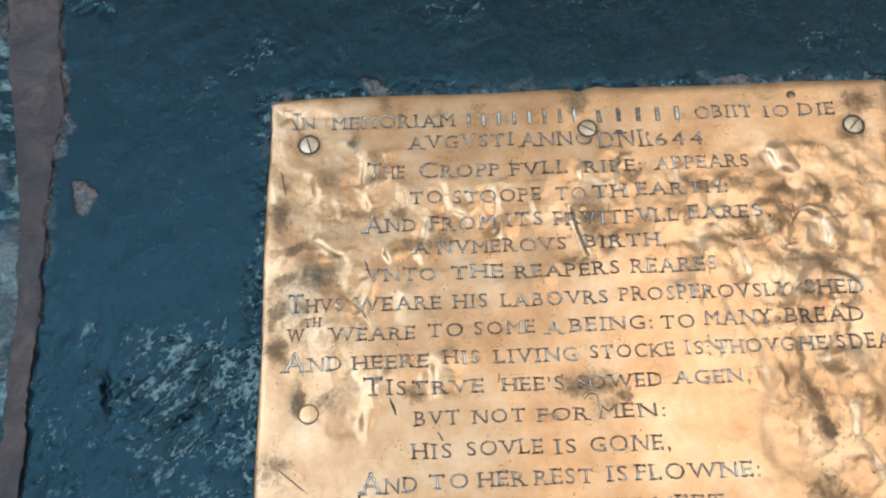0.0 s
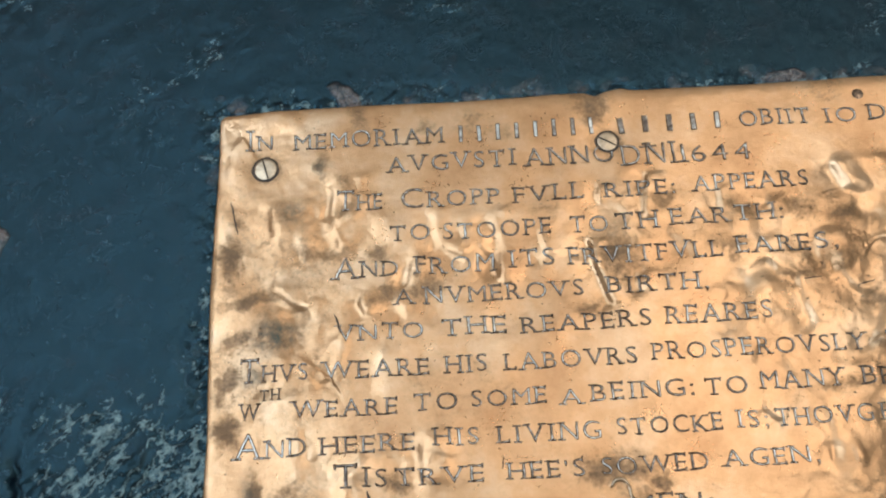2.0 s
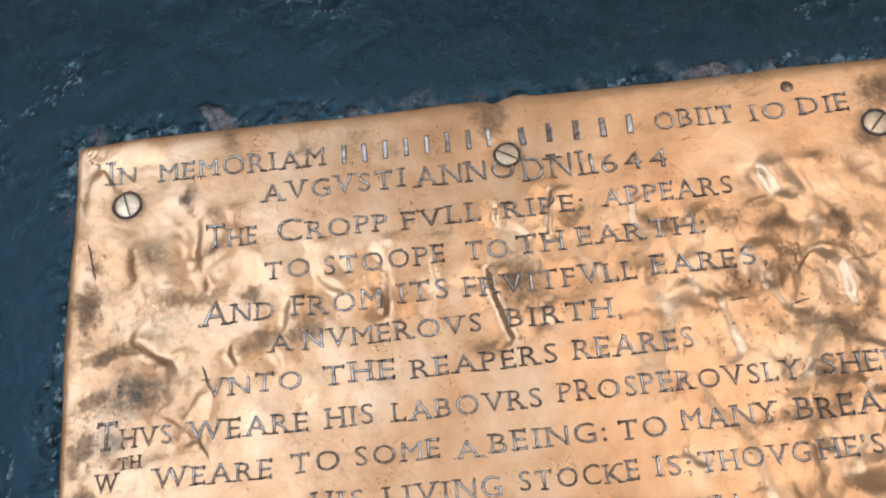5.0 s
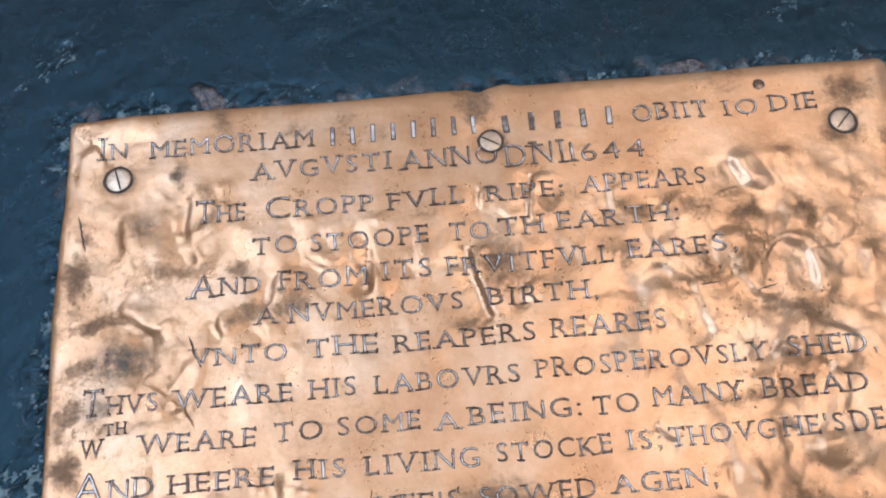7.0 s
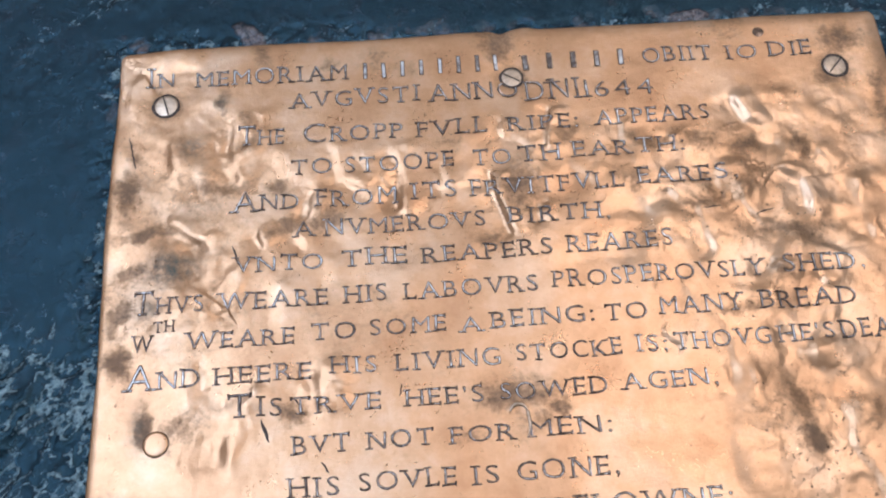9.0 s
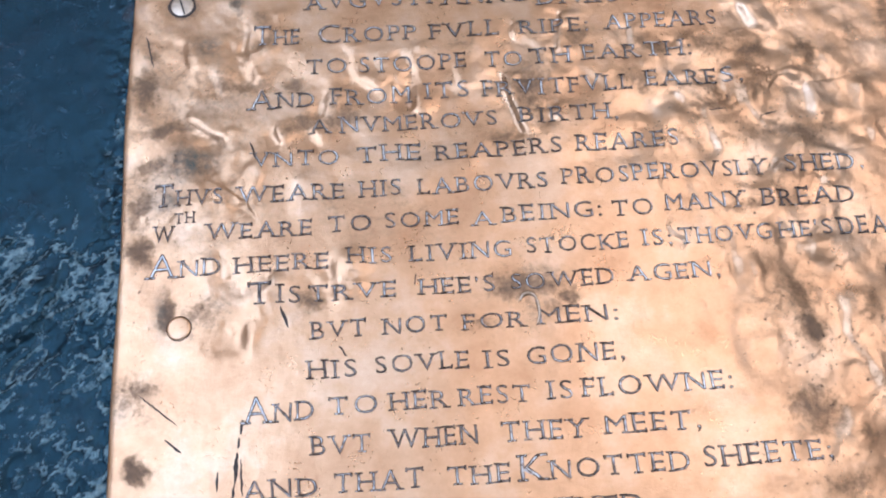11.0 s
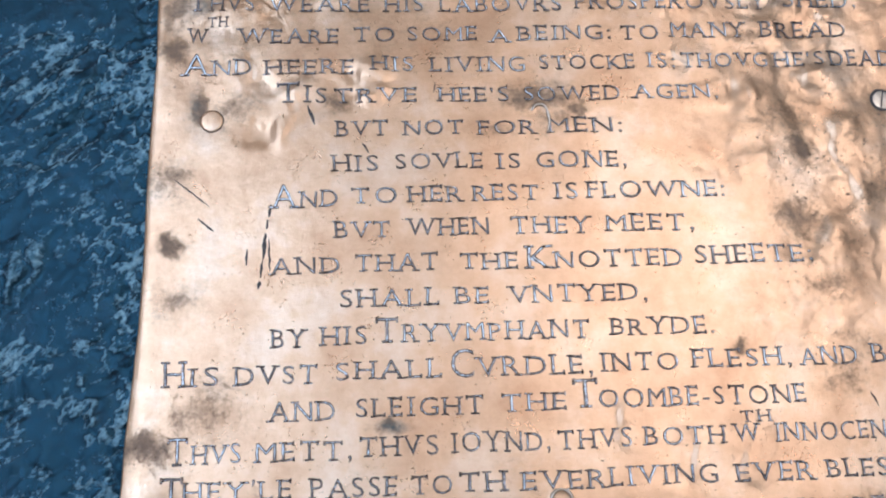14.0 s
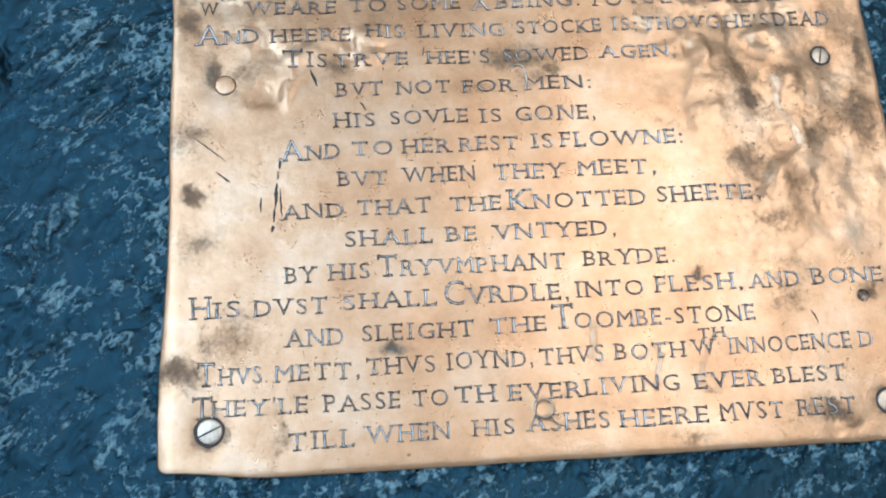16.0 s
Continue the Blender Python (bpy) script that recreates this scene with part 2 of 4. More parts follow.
def sheet(name, xs, ys, height, bottom, mat, fields, parent=None):
    """A slab over the grid xs, ys with the given top heights, skirts down to bottom, and named point fields."""
    gx, gy = (xs, ys) if xs.ndim == 2 else np.meshgrid(xs, ys)
    n, m = gx.shape
    top = np.stack([gx, gy, height], -1).reshape(-1, 3)
    idx = np.arange(n * m).reshape(n, m)
    quads = np.stack([idx[:-1, :-1], idx[:-1, 1:], idx[1:, 1:], idx[1:, :-1]], -1).reshape(-1, 4)
    ring = np.concatenate([idx[0, :], idx[1:, -1], idx[-1, -2::-1], idx[-2:0:-1, 0]])
    low = top[ring].copy()
    low[:, 2] = bottom
    k = len(ring)
    a = np.arange(k)
    b = (a + 1) % k
    skirt = np.stack([ring[b], ring[a], n * m + a, n * m + b], -1)
    verts = np.concatenate([top, low])
    faces = np.concatenate([quads, skirt])
    me = bpy.data.meshes.new(name)
    me.vertices.add(len(verts))
    me.vertices.foreach_set("co", verts.astype(np.float32).ravel())
    me.loops.add(faces.size)
    me.loops.foreach_set("vertex_index", faces.astype(np.int32).ravel())
    me.polygons.add(len(faces))
    me.polygons.foreach_set("loop_start", np.arange(0, faces.size, 4, dtype=np.int32))
    me.update(calc_edges=True)
    me.polygons.foreach_set("use_smooth", np.concatenate([np.ones(len(quads), dtype=bool), np.zeros(len(skirt), dtype=bool)]))
    for key, values in fields.items():
        at = me.attributes.new(key, 'FLOAT', 'POINT')
        at.data.foreach_set("value", np.concatenate([values.ravel(), values.ravel()[ring]]).astype(np.float32))
    me.materials.append(mat)
    me.validate()
    ob = new(name, me)
    if parent is not None:
        ob.parent = parent
    return ob


# ---- the unseen room, added to bounce light: floor, walls with window openings, ceiling ----
box("floor", (-2.6, -4.7, -0.14), (2.8, 4.7, -0.045), PAVING, "grey stone paving under the ledger slab", "floor")
box("wall_south_end", (-2.4, -4.7, -0.045), (2.6, -4.5, 8.0), PLASTER, "unseen plain pale wall, added to bounce light", "wall")
box("wall_north_end", (-2.4, 4.5, -0.045), (2.6, 4.7, 8.0), PLASTER, "unseen plain pale wall, added to bounce light", "wall")
box("ceiling", (-2.6, -4.7, 8.0), (2.8, 4.7, 8.2), CEILING_BOUNCE, "unseen pale ceiling, added to bounce light", "ceiling")


def wall_with_window(name, along, at, thick, lo, hi, open_lo, open_hi, sill, head):
    """An unseen plaster wall as one mesh of four blocks round a window opening; along: the axis it runs along."""
    bm = bmesh.new()
    for a, b, z0, z1 in ((lo, open_lo, -0.045, 8.0), (open_hi, hi, -0.045, 8.0), (open_lo, open_hi, -0.045, sill), (open_lo, open_hi, head, 8.0)):
        c = bmesh.ops.create_cube(bm, size=1)["verts"]
        for v in c:
            u, w, z = (a + b) / 2 + v.co.x * (b - a), at + thick / 2 + v.co.y * thick, (z0 + z1) / 2 + v.co.z * (z1 - z0)
            v.co = Vector((u, w, z)) if along == "x" else Vector((w, u, z))
    return tagged(part(name, bm, PLASTER, None), "unseen plain pale wall, added with a tall window opening", "wall", kind="structure")


wall_with_window("wall_west", "y", -2.6, 0.2, -4.7, 4.7, -1.7, 3.3, 4.1, 7.7)
wall_with_window("wall_east", "y", 2.6, 0.2, -4.7, 4.7, -0.8, 3.0, 4.1, 7.7)

# ---- the ledger slab ----
PW, PH = 0.400, 0.4105
FLAT = -0.0030


def spaced(lo, fine_lo, fine_hi, hi, step, coarse):
    return np.concatenate([np.arange(lo, fine_lo, coarse), np.arange(fine_lo, fine_hi, step), np.linspace(fine_hi, hi, max(2, int((hi - fine_hi) / coarse)))])


def joint_edge(y):
    """The worn edge of the ledger slab, next to its mortar joint."""
    return -0.1385 - 0.012 * ramp(y, 0.0, 0.09) + 0.006 * ramp(-y, 0.15, 0.25) + 0.006 * fbm(y, y * 0 + 3.0, 0.045, 5, 5, 0.6)


def flaking(x, y, seed, size, levels):
    """Cleaved layers: terraces that run obliquely over the slab, and the broken edges between them."""
    c, s = math.cos(radians(38)), math.sin(radians(38))
    h = fbm((x * c + y * s) * 0.62, (-x * s + y * c) * 1.25, size, seed, 5, 0.62) * levels
    f = h - np.floor(h)
    return (np.floor(h) + ramp(f, 0.30, 0.70)) / levels, np.exp(-((f - 0.5) / 0.15) ** 2)


def slab_surface(x, y):
    out = np.maximum.reduce([-x, x - PW, y, -PH - y])          # distance outside the plate
    rough_zone = ramp(-y + 0.16 * fbm(x, y, 0.10, 31, 4), 0.06, 0.24) * ramp(-x, -0.02, 0.03) + ramp(-y, 0.395, 0.42)
    rough_zone = np.clip(rough_zone, 0, 1) * (0.35 + 0.65 * ramp(fbm(x, y, 0.06, 32, 3), -0.3, 0.3))
    near = 1 - ramp(out + 0.013 * fbm(x, y, 0.016, 41, 4, 0.65), 0.001, 0.017)
    sparse = ramp(fbm(x, y, 0.040, 33, 4, 0.65), 0.08, 0.42)
    z = 0.0009 * fbm(x, y, 0.10, 11, 4) + 0.0004 * fbm(x, y, 0.012, 12, 3)
    step, edge = flaking(x, y, 22, 0.030, 3.0)
    step2, edge2 = flaking(x, y, 27, 0.012, 2.0)
    z = z + rough_zone * (0.0034 * step + 0.0011 * step2 + 0.0008 * fbm(x, y, 0.006, 24, 3, 0.7))
    z = z + sparse * (0.0010 * step + 0.0005 * step2)
    z = z + near * (0.0016 * step2 + 0.0016 * fbm(x, y, 0.0055, 23, 4, 0.7) - 0.0006)
    # a long gouge and the flakes round it
    gx, gy = x + 0.0885, y + 0.186
    z = z - 0.005 * np.exp(-((gx + 0.12 * gy + 0.001 * np.sin(gy * 700)) / 0.0014) ** 2 - (gy / 0.010) ** 2)
    z = z - 0.0035 * (1 - ramp(x - joint_edge(y) + 0.003 * fbm(x, y, 0.008, 25, 3), 0.0, 0.006))
    # pale mask for real chips and for glints painted along the ridges
    broken = rough_zone * np.maximum(edge, 0.55 * edge2) * ramp(fbm(x, y, 0.020, 52, 4, 0.7), -0.45, 0.15)
    chip_glint = 1.25 * broken + 0.95 * near * ramp(fbm(x, y, 0.005, 51, 4, 0.7), 0.0, 0.45) + 0.75 * sparse * np.maximum(edge2, edge) * ramp(fbm(x, y, 0.012, 53, 4, 0.7), -0.1, 0.4)
    # curled flecks, thickest beside the plate
    curls = ramp(1 - 4.5 * np.abs(fbm(x, y, 0.0075, 57, 3, 0.6)), 0.30, 0.95) * ramp(fbm(x, y, 0.028, 58, 3), -0.2, 0.25)
    band = (1 - ramp(out + 0.02 * fbm(x, y, 0.03, 59, 3), 0.012, 0.045)) * ramp(-y, 0.06, 0.13) * ramp(-x, -0.01, 0.0) + 0.45 * rough_zone
    z = z + 0.0008 * curls * band
    chip_glint = chip_glint + 0.85 * curls * band
    return z, chip_glint, near


xs = spaced(-0.1385, -0.1384, 0.46, 1.0, 0.0010, 0.03)
ys = spaced(-1.5, -0.50, 0.14, 0.55, 0.0010, 0.03)
gx, gy = np.meshgrid(xs, ys)
squeeze = np.clip((0.1 - gx) / 0.2385, 0, 1)
gx = gx + squeeze * (joint_edge(gy) + 0.1385)
zz, chip_glint, near = slab_surface(gx, gy)
# flaked scars: a curl below the gouge and a shelly patch lower down
d = np.hypot(gx + 0.072, gy + 0.176)
curl = np.exp(-((d - 0.017 - 0.004 * fbm(gx, gy, 0.012, 54, 4)) / 0.0016) ** 2) * ramp(-gy, 0.176, 0.186) * ramp(fbm(gx, gy, 0.01, 56, 3), -0.4, 0.1)
c, s = math.cos(radians(52)), math.sin(radians(52))
su, sv = (gx + 0.056) * c + (gy + 0.276) * s, -(gx + 0.056) * s + (gy + 0.276) * c
ray = np.arctan2(sv + 0.020, su + 0.035)
shell = np.exp(-(su / 0.024) ** 2 - (sv / 0.0085) ** 2) * (0.5 + 0.5 * np.sin(ray * 34 + 5 * fbm(gx, gy, 0.012, 55, 4)))
zz = zz + 0.0010 * curl + 0.0016 * shell + 0.0030 * np.exp(-(su / 0.030) ** 2) * (ramp(sv, -0.010, 0.004) - 1) * np.exp(-(sv / 0.02) ** 2)
chip_glint = chip_glint + 0.55 * curl + 0.75 * shell
earth = np.zeros_like(gx)


def flake_of_mortar(x, y, w, h, turn):
    """A pale flake left on the slab, with a ragged outline."""
    global earth, zz
    c, s = math.cos(turn), math.sin(turn)
    u, v = ((gx - x) * c + (gy - y) * s) / w, (-(gx - x) * s + (gy - y) * c) / h
    m = 1 - ramp(np.maximum(np.abs(u) + 0.55 * np.abs(v), np.abs(v)) + 0.45 * fbm(gx, gy, 0.010, 61, 4), 0.72, 0.95)
    earth = np.maximum(earth, m)
    zz = zz + 0.0012 * m


flake_of_mortar(-0.1155, -0.063, 0.009, 0.012, 0.3)
flake_of_mortar(0.066, 0.010, 0.0075, 0.012, 0.7)
flake_of_mortar(0.300, 0.0065, 0.016, 0.004, 0.05)
earth = earth + 0.75 * near * ramp(fbm(gx, gy, 0.012, 62, 4), 0.05, 0.45) * ramp(gy, -0.06, 0.0)
# crumbs of mortar along the joint
crumbs = (1 - ramp(gx - joint_edge(gy) + 0.012 * fbm(gx, gy, 0.012, 63, 4, 0.65), 0.001, 0.010)) * ramp(gy, -0.20, 0.0)
earth = np.maximum(earth, 0.8 * crumbs)
chip_glint = chip_glint + 0.5 * crumbs * ramp(fbm(gx, gy, 0.01, 64, 3), -0.1, 0.3)
slab = sheet("ledger_slab", gx, gy, FLAT + zz, -0.045, SLATE, {"chip_glint": np.clip(chip_glint, 0, 1), "earth": np.clip(earth, 0, 1)})
tagged(slab, "worn blue-black slate ledger slab with flaked, chipped surface", "floor slab", kind="structure")

# the mortar joint and the neighbouring stone
ys = spaced(-1.5, -0.30, 0.14, 0.55, 0.0015, 0.05)
uu = np.linspace(0, 1, 34)
gu, gy2 = np.meshgrid(uu, ys)
far_edge = joint_edge(gy2) - 0.012 - 0.022 * ramp(gy2, -0.09, 0.03) + 0.004 * fbm(gy2, gy2 * 0, 0.03, 71, 5, 0.6)
near_edge = joint_edge(gy2) + 0.002
mx = far_edge + (near_edge - far_edge) * gu
mz = -0.0042 + 0.0014 * fbm(mx, gy2, 0.02, 72, 5, 0.65) - 0.0006 * np.abs(2 * gu - 1) ** 3
joint = sheet("mortar_joint", mx, gy2, mz, -0.045, MORTAR, {})
tagged(joint, "pinkish-grey lime mortar joint between floor stones", "mortar", kind="structure")
sx = (far_edge + 0.0008) - (1 - gu) ** 2 * 0.6
sz = FLAT + 0.0010 * fbm(sx, gy2, 0.03, 73, 5, 0.6) - 0.0022 * (1 - ramp(far_edge - sx, 0.001, 0.006))
stone = sheet("paving_stone", sx, gy2, sz, -0.045, SLATE, {"chip_glint": 0.9 * ramp(fbm(sx, gy2, 0.016, 74, 5, 0.65), -0.15, 0.35), "earth": 0.6 * ramp(fbm(sx, gy2, 0.03, 75, 4), 0.0, 0.4)})
tagged(stone, "grey worn slate paving stone beside the mortar joint", "floor slab", kind="structure")

# ---- the brass plate ----
plaque = new("brass_plaque")
plaque.location = (0, 0, 0)
tagged(plaque, "dented old engraved brass memorial plaque screwed to dark slate", "plaque")

NU, NV = 600, 616
U, V = np.meshgrid(np.linspace(0, 1, NU), np.linspace(1, 0, NV))   # V: 0 at the head, 1 at the foot


def plate_outline(u, v):
    """Hand-cut edges: nearly square, with a nick in the head edge."""
    nick = 0.0024 * np.exp(-((u - 0.497) / 0.010) ** 2) - 0.0012 * np.exp(-((u - 0.53) / 0.012) ** 2)
    top = 0.0014 * ramp(u, 0.02, 0.12) + 0.0006 * np.sin(u * 9.5) ** 2 - nick + 0.0004 * fbm(u, u * 0, 0.05, 81, 3)
    bottom = -PH - 0.0015 * (u - 0.5) + 0.0045 * (1 - ramp(u, 0.0, 0.14)) + 0.0005 * fbm(u, u * 0, 0.06, 82, 3)
    left = -0.0036 * ramp(v, 0.62, 1.0) + 0.0006 * np.sin(v * 19) + 0.0004 * fbm(v, v * 0, 0.05, 83, 3)
    right = PW - 0.0055 * ramp(v, 0.05, 0.4) - 0.003 * ramp(v, 0.6, 1.0) + 0.0006 * fbm(v, v * 0, 0.06, 84, 3)
    x = left + (right - left) * u
    y = top + (bottom - top) * v
    # rounded corners: squares at the corners are drawn in to quarter discs
    r = 0.0045
    a, b = np.minimum(x - left, right - x), np.minimum(top - y, y - bottom)
    p, q = np.clip(r - a, 0, r), np.clip(r - b, 0, r)
    pull = np.maximum(p, q) / np.maximum(np.hypot(p, q), 1e-9)
    x = x + np.where(x - left < right - x, 1, -1) * p * (1 - pull)
    y = y - np.where(top - y < y - bottom, 1, -1) * q * (1 - pull)
    return x, y


PX, PY = plate_outline(U, V)


def blob(x, y, cx, cy, rx, ry, turn=0.0):
    c, s = math.cos(radians(turn)), math.sin(radians(turn))
    dx, dy = x - cx / 1000, y - cy / 1000
    return np.exp(-((dx * c + dy * s) / (rx / 1000)) ** 2 - ((-dx * s + dy * c) / (ry / 1000)) ** 2)


def crease(x, y, depth, width, *route):
    """A hammered crease along a route of points in mm: a facet of that width that faces west, fading to both sides; depth and width in mm."""
    best = np.full(x.shape, 1e9)
    side = np.zeros_like(x)
    for (ax, ay), (bx, by) in zip(route, route[1:]):
        tx, ty = bx - ax, by - ay
        size = math.hypot(tx, ty)
        tx, ty = tx / size, ty / size
        nx, ny = (ty, -tx) if ty - 0.5 * tx > 0 else (-ty, tx)
        px, py = x * 1000 - ax, y * 1000 - ay
        along = px * tx + py * ty
        past = along - np.clip(along, 0, size)
        across = px * nx + py * ny
        gap = np.hypot(across, past)
        closer = gap < best
        best = np.where(closer, gap, best)
        side = np.where(closer, across * np.exp(-(past / (1.6 * width)) ** 2), side)
    return depth / 1000 * side / np.sqrt(side * side + width * width) * np.exp(-(best / (4.5 * width)) ** 2)


SCREWS = [(25.2, -32.6, 6.0), (202.3, -27.8, 5.4), (371.3, -31.5, 6.0), (363.8, -196.0, 5.2), (21.1, -386.7, 6.3), (366.0, -391.6, 5.8)]
RIVET = (28.7, -203.4, 5.6)


def dents(x, y):
    """The hammered creases and knocks of the plate, from the head down."""
    jx, jy = x + 0.0020 * fbm(x, y, 0.020, 97, 2), y + 0.0020 * fbm(x, y, 0.020, 98, 2)

    def c(*a):
        return crease(jx, jy, a[0] * 0.88, a[1] * 0.95, *a[2:])
    z = c(0.6, 3.2, (6, -44), (5.5, -20), (12, -11.5), (37, -9.5))
    # below the first screw and along the head lines
    z = z + c(1.1, 3.0, (59, -44), (57, -60), (62, -75)) + c(0.6, 2.5, (73, -43), (75, -50))
    z = z + c(0.9, 2.0, (109, -64), (113, -79), (121, -85)) + c(1.1, 2.2, (141, -68), (145, -84), (142, -96)) + c(0.8, 2.4, (100, -87), (96, -99))
    z = z + c(0.5, 1.6, (163, -76), (166, -86)) + c(1.1, 1.5, (186, -83), (188, -97), (193, -106), (195, -113)) + c(1.1, 1.6, (220, -50), (217, -68))
    z = z + c(0.8, 1.8, (254, -58), (255, -69), (264, -77)) + c(0.9, 2.2, (279, -69), (281, -80))
    # the crumpled east side
    z = z + c(1.2, 2.4, (314, -50), (318, -60), (325, -63)) + c(1.0, 2.2, (332, -51), (335, -67))
    z = z + c(1.5, 2.6, (332, -76), (328, -88), (339, -96), (341, -111)) + c(0.9, 2.6, (352, -82), (355, -87))
    z = z + c(1.2, 2.4, (305, -101), (314, -114)) + c(1.4, 2.3, (272, -97), (285, -105), (286, -116), (290, -127)) + c(1.6, 5.0, (297, -80), (303, -95))
    z = z + c(1.3, 4.6, (262, -112), (254, -130)) + c(1.5, 2.6, (324, -123), (319, -136), (307, -150)) + c(1.3, 2.8, (336, -150), (334, -166), (324, -180))
    z = z + c(0.65, 2.6, (272, -149), (287, -165), (287, -190)) + c(0.9, 3.0, (363, -100), (366, -128))
    z = z + c(1.6, 3.4, (334, -210), (333, -226), (342, -245)) + c(1.3, 4.2, (320, -182), (328, -192)) + c(1.1, 3.6, (324, -262), (316, -276)) + c(0.9, 3.0, (352, -268), (354, -284))
    z = z + c(0.8, 5.5, (288, -192), (284, -235)) + c(0.6, 4.0, (322, -300), (316, -324))
    # west side
    z = z + c(1.0, 2.0, (31, -101), (44, -109)) + c(1.1, 2.6, (47, -111), (50, -117)) + c(1.0, 2.4, (46, -121), (49, -126))
    z = z + c(0.8, 1.8, (72, -107), (75, -112)) + c(0.8, 1.8, (90, -108), (94, -114)) + c(0.75, 2.9, (63, -124), (59, -143), (43, -150), (26, -151))
    z = z + c(1.7, 3.6, (98, -179), (100, -189)) + c(1.2, 3.8, (62, -188), (59, -212)) + c(0.6, 3.0, (80, -135), (82, -150))
    # the foot
    z = z + c(0.7, 2.2, (278, -354), (268, -374)) + c(0.6, 2.4, (215, -346), (213, -360)) + c(0.5, 2.0, (250, -362), (244, -378)) + c(0.8, 2.2, (334, -392), (340, -402))
    # smaller knocks, scattered where the plate was hammered hardest
    dice = random.Random(12)
    for k in range(64):
        if k < 34:
            cx, cy = dice.uniform(255, 375), -dice.uniform(45, 200)
        elif k < 52:
            cx, cy = dice.uniform(60, 260), -dice.uniform(48, 108)
        else:
            cx, cy = dice.uniform(12, 70), -dice.uniform(50, 200)
        turn, half = radians(dice.gauss(95, 38)), dice.uniform(2.0, 5.5)
        dx, dy, bend = half * math.cos(turn), half * math.sin(turn), dice.uniform(-1.5, 1.5)
        z = z + c(dice.uniform(0.3, 0.75) * (1 if dice.random() < 0.7 else -1), dice.uniform(1.3, 2.6), (cx - dx, cy - dy), (cx + bend, cy), (cx + dx, cy + dy))
    return z * (0.5 + 0.8 * ramp(fbm(x, y, 0.013, 99, 3), -0.45, 0.4))


def plate_height(x, y):
    hammered = ramp(-y, 0.035, 0.065) * (1 - ramp(-y, 0.115, 0.165))
    side = ramp(x, 0.265, 0.32) * ramp(-y, 0.03, 0.06) * (1 - ramp(-y, 0.27, 0.34))
    edge_left = (1 - ramp(x, 0.02, 0.075)) * 0.7 * (1 - ramp(-y, 0.16, 0.22))
    mask = np.clip(np.maximum.reduce([hammered * 0.75, side * 1.25, edge_left]), 0, 1.25)
    z = 0.0011 * fbm(x, y, 0.11, 91, 3) + 0.00030 * fbm(x, y, 0.035, 92, 3)
    z = z + mask * (0.0012 * fbm(x, y, 0.024, 94, 2) + 0.00022 * fbm(x, y, 0.008, 96, 3, 0.6))
    for cx, cy, r in ((186.0, -384.9, 4.7), (188.5, -200.0, 3.6)):
        d = np.hypot(x - cx / 1000, y - cy / 1000)
        z = z + 0.0004 * np.exp(-((d - r / 1000) / 0.0012) ** 2) * (1.0 if cy < -300 else ramp(y, cy / 1000 - 0.001, cy / 1000 + 0.001))
    z = z + 0.00006 * fbm(x, y, 0.004, 95, 3) + dents(x, y)
    for cx, cy, r in SCREWS + [RIVET]:
        z = z - 0.0007 * blob(x, y, cx, cy, r * 1.9, r * 1.9)
    inset = np.minimum.reduce([x, PW - 0.004 - x, -y, PH + y])
    z = z - 0.0008 * (1 - ramp(inset, -0.004, 0.007)) ** 2
    return z


PZ = plate_height(PX, PY)
# the filed-down arris
to_edge = np.minimum.reduce([U * PW, (1 - U) * PW, V * PH, (1 - V) * PH])
PZ = PZ - 0.00030 * (1 - ramp(to_edge, -0.001, 0.0026))

# dark stains: centre x, y, half-widths in mm, strength
STAINS_LEFT = [
    (54, -33, 5, 5, 0.7), (10, -82, 6, 12, 0.95), (58, -80, 20, 7, 0.55), (20, -102, 16, 4, 0.85), (84, -103, 12, 5, 0.7), (68, -43, 5, 5, 0.5), (69, -56, 7, 5, 0.5), (82, -84, 7, 6, 0.7), (12, -61, 6, 5, 0.6), (11, -124, 7, 7, 0.7),
    (31, -123, 14, 8, 0.6), (75, -9, 6, 8, 0.6), (10, -164, 6, 12, 0.85), (20, -195, 4, 9, 1.0), (38, -197, 16, 12, 0.5),
    (12, -267, 7, 5, 0.95), (8, -234, 14, 12, 0.55), (14, -292, 12, 9, 0.45), (4, -358, 14, 8, 0.9), (28, -341, 16, 13, 0.55), (54, -388, 4, 12, 0.5), (10, -145, 7, 9, 0.8),
]
STAINS_MID = [
    (202, -89, 11, 12, 0.9), (194, -7, 10, 9, 0.75), (226, -61, 7, 5, 0.7), (169, -64, 8, 5, 0.5), (184, -117, 8, 5, 0.6), (108, -13, 6, 4, 0.5), (131, -9, 6, 5, 0.45), (206, -197, 6, 5, 0.7), (188, -190, 16, 8, 0.8), (113, -351, 7, 3, 0.95),
    (196, -394, 7, 3, 0.4), (278, -317, 5, 5, 0.8), (252, -89, 10, 5, 0.65), (263, -68, 9, 7, 0.6), (104, -100, 8, 9, 0.6), (261, -403, 14, 4, 0.45),
    (90, -193, 7, 5, 0.9), (147, -17, 6, 6, 0.4), (165, -211, 8, 5, 0.4), (195, -203, 9, 6, 0.45), ]
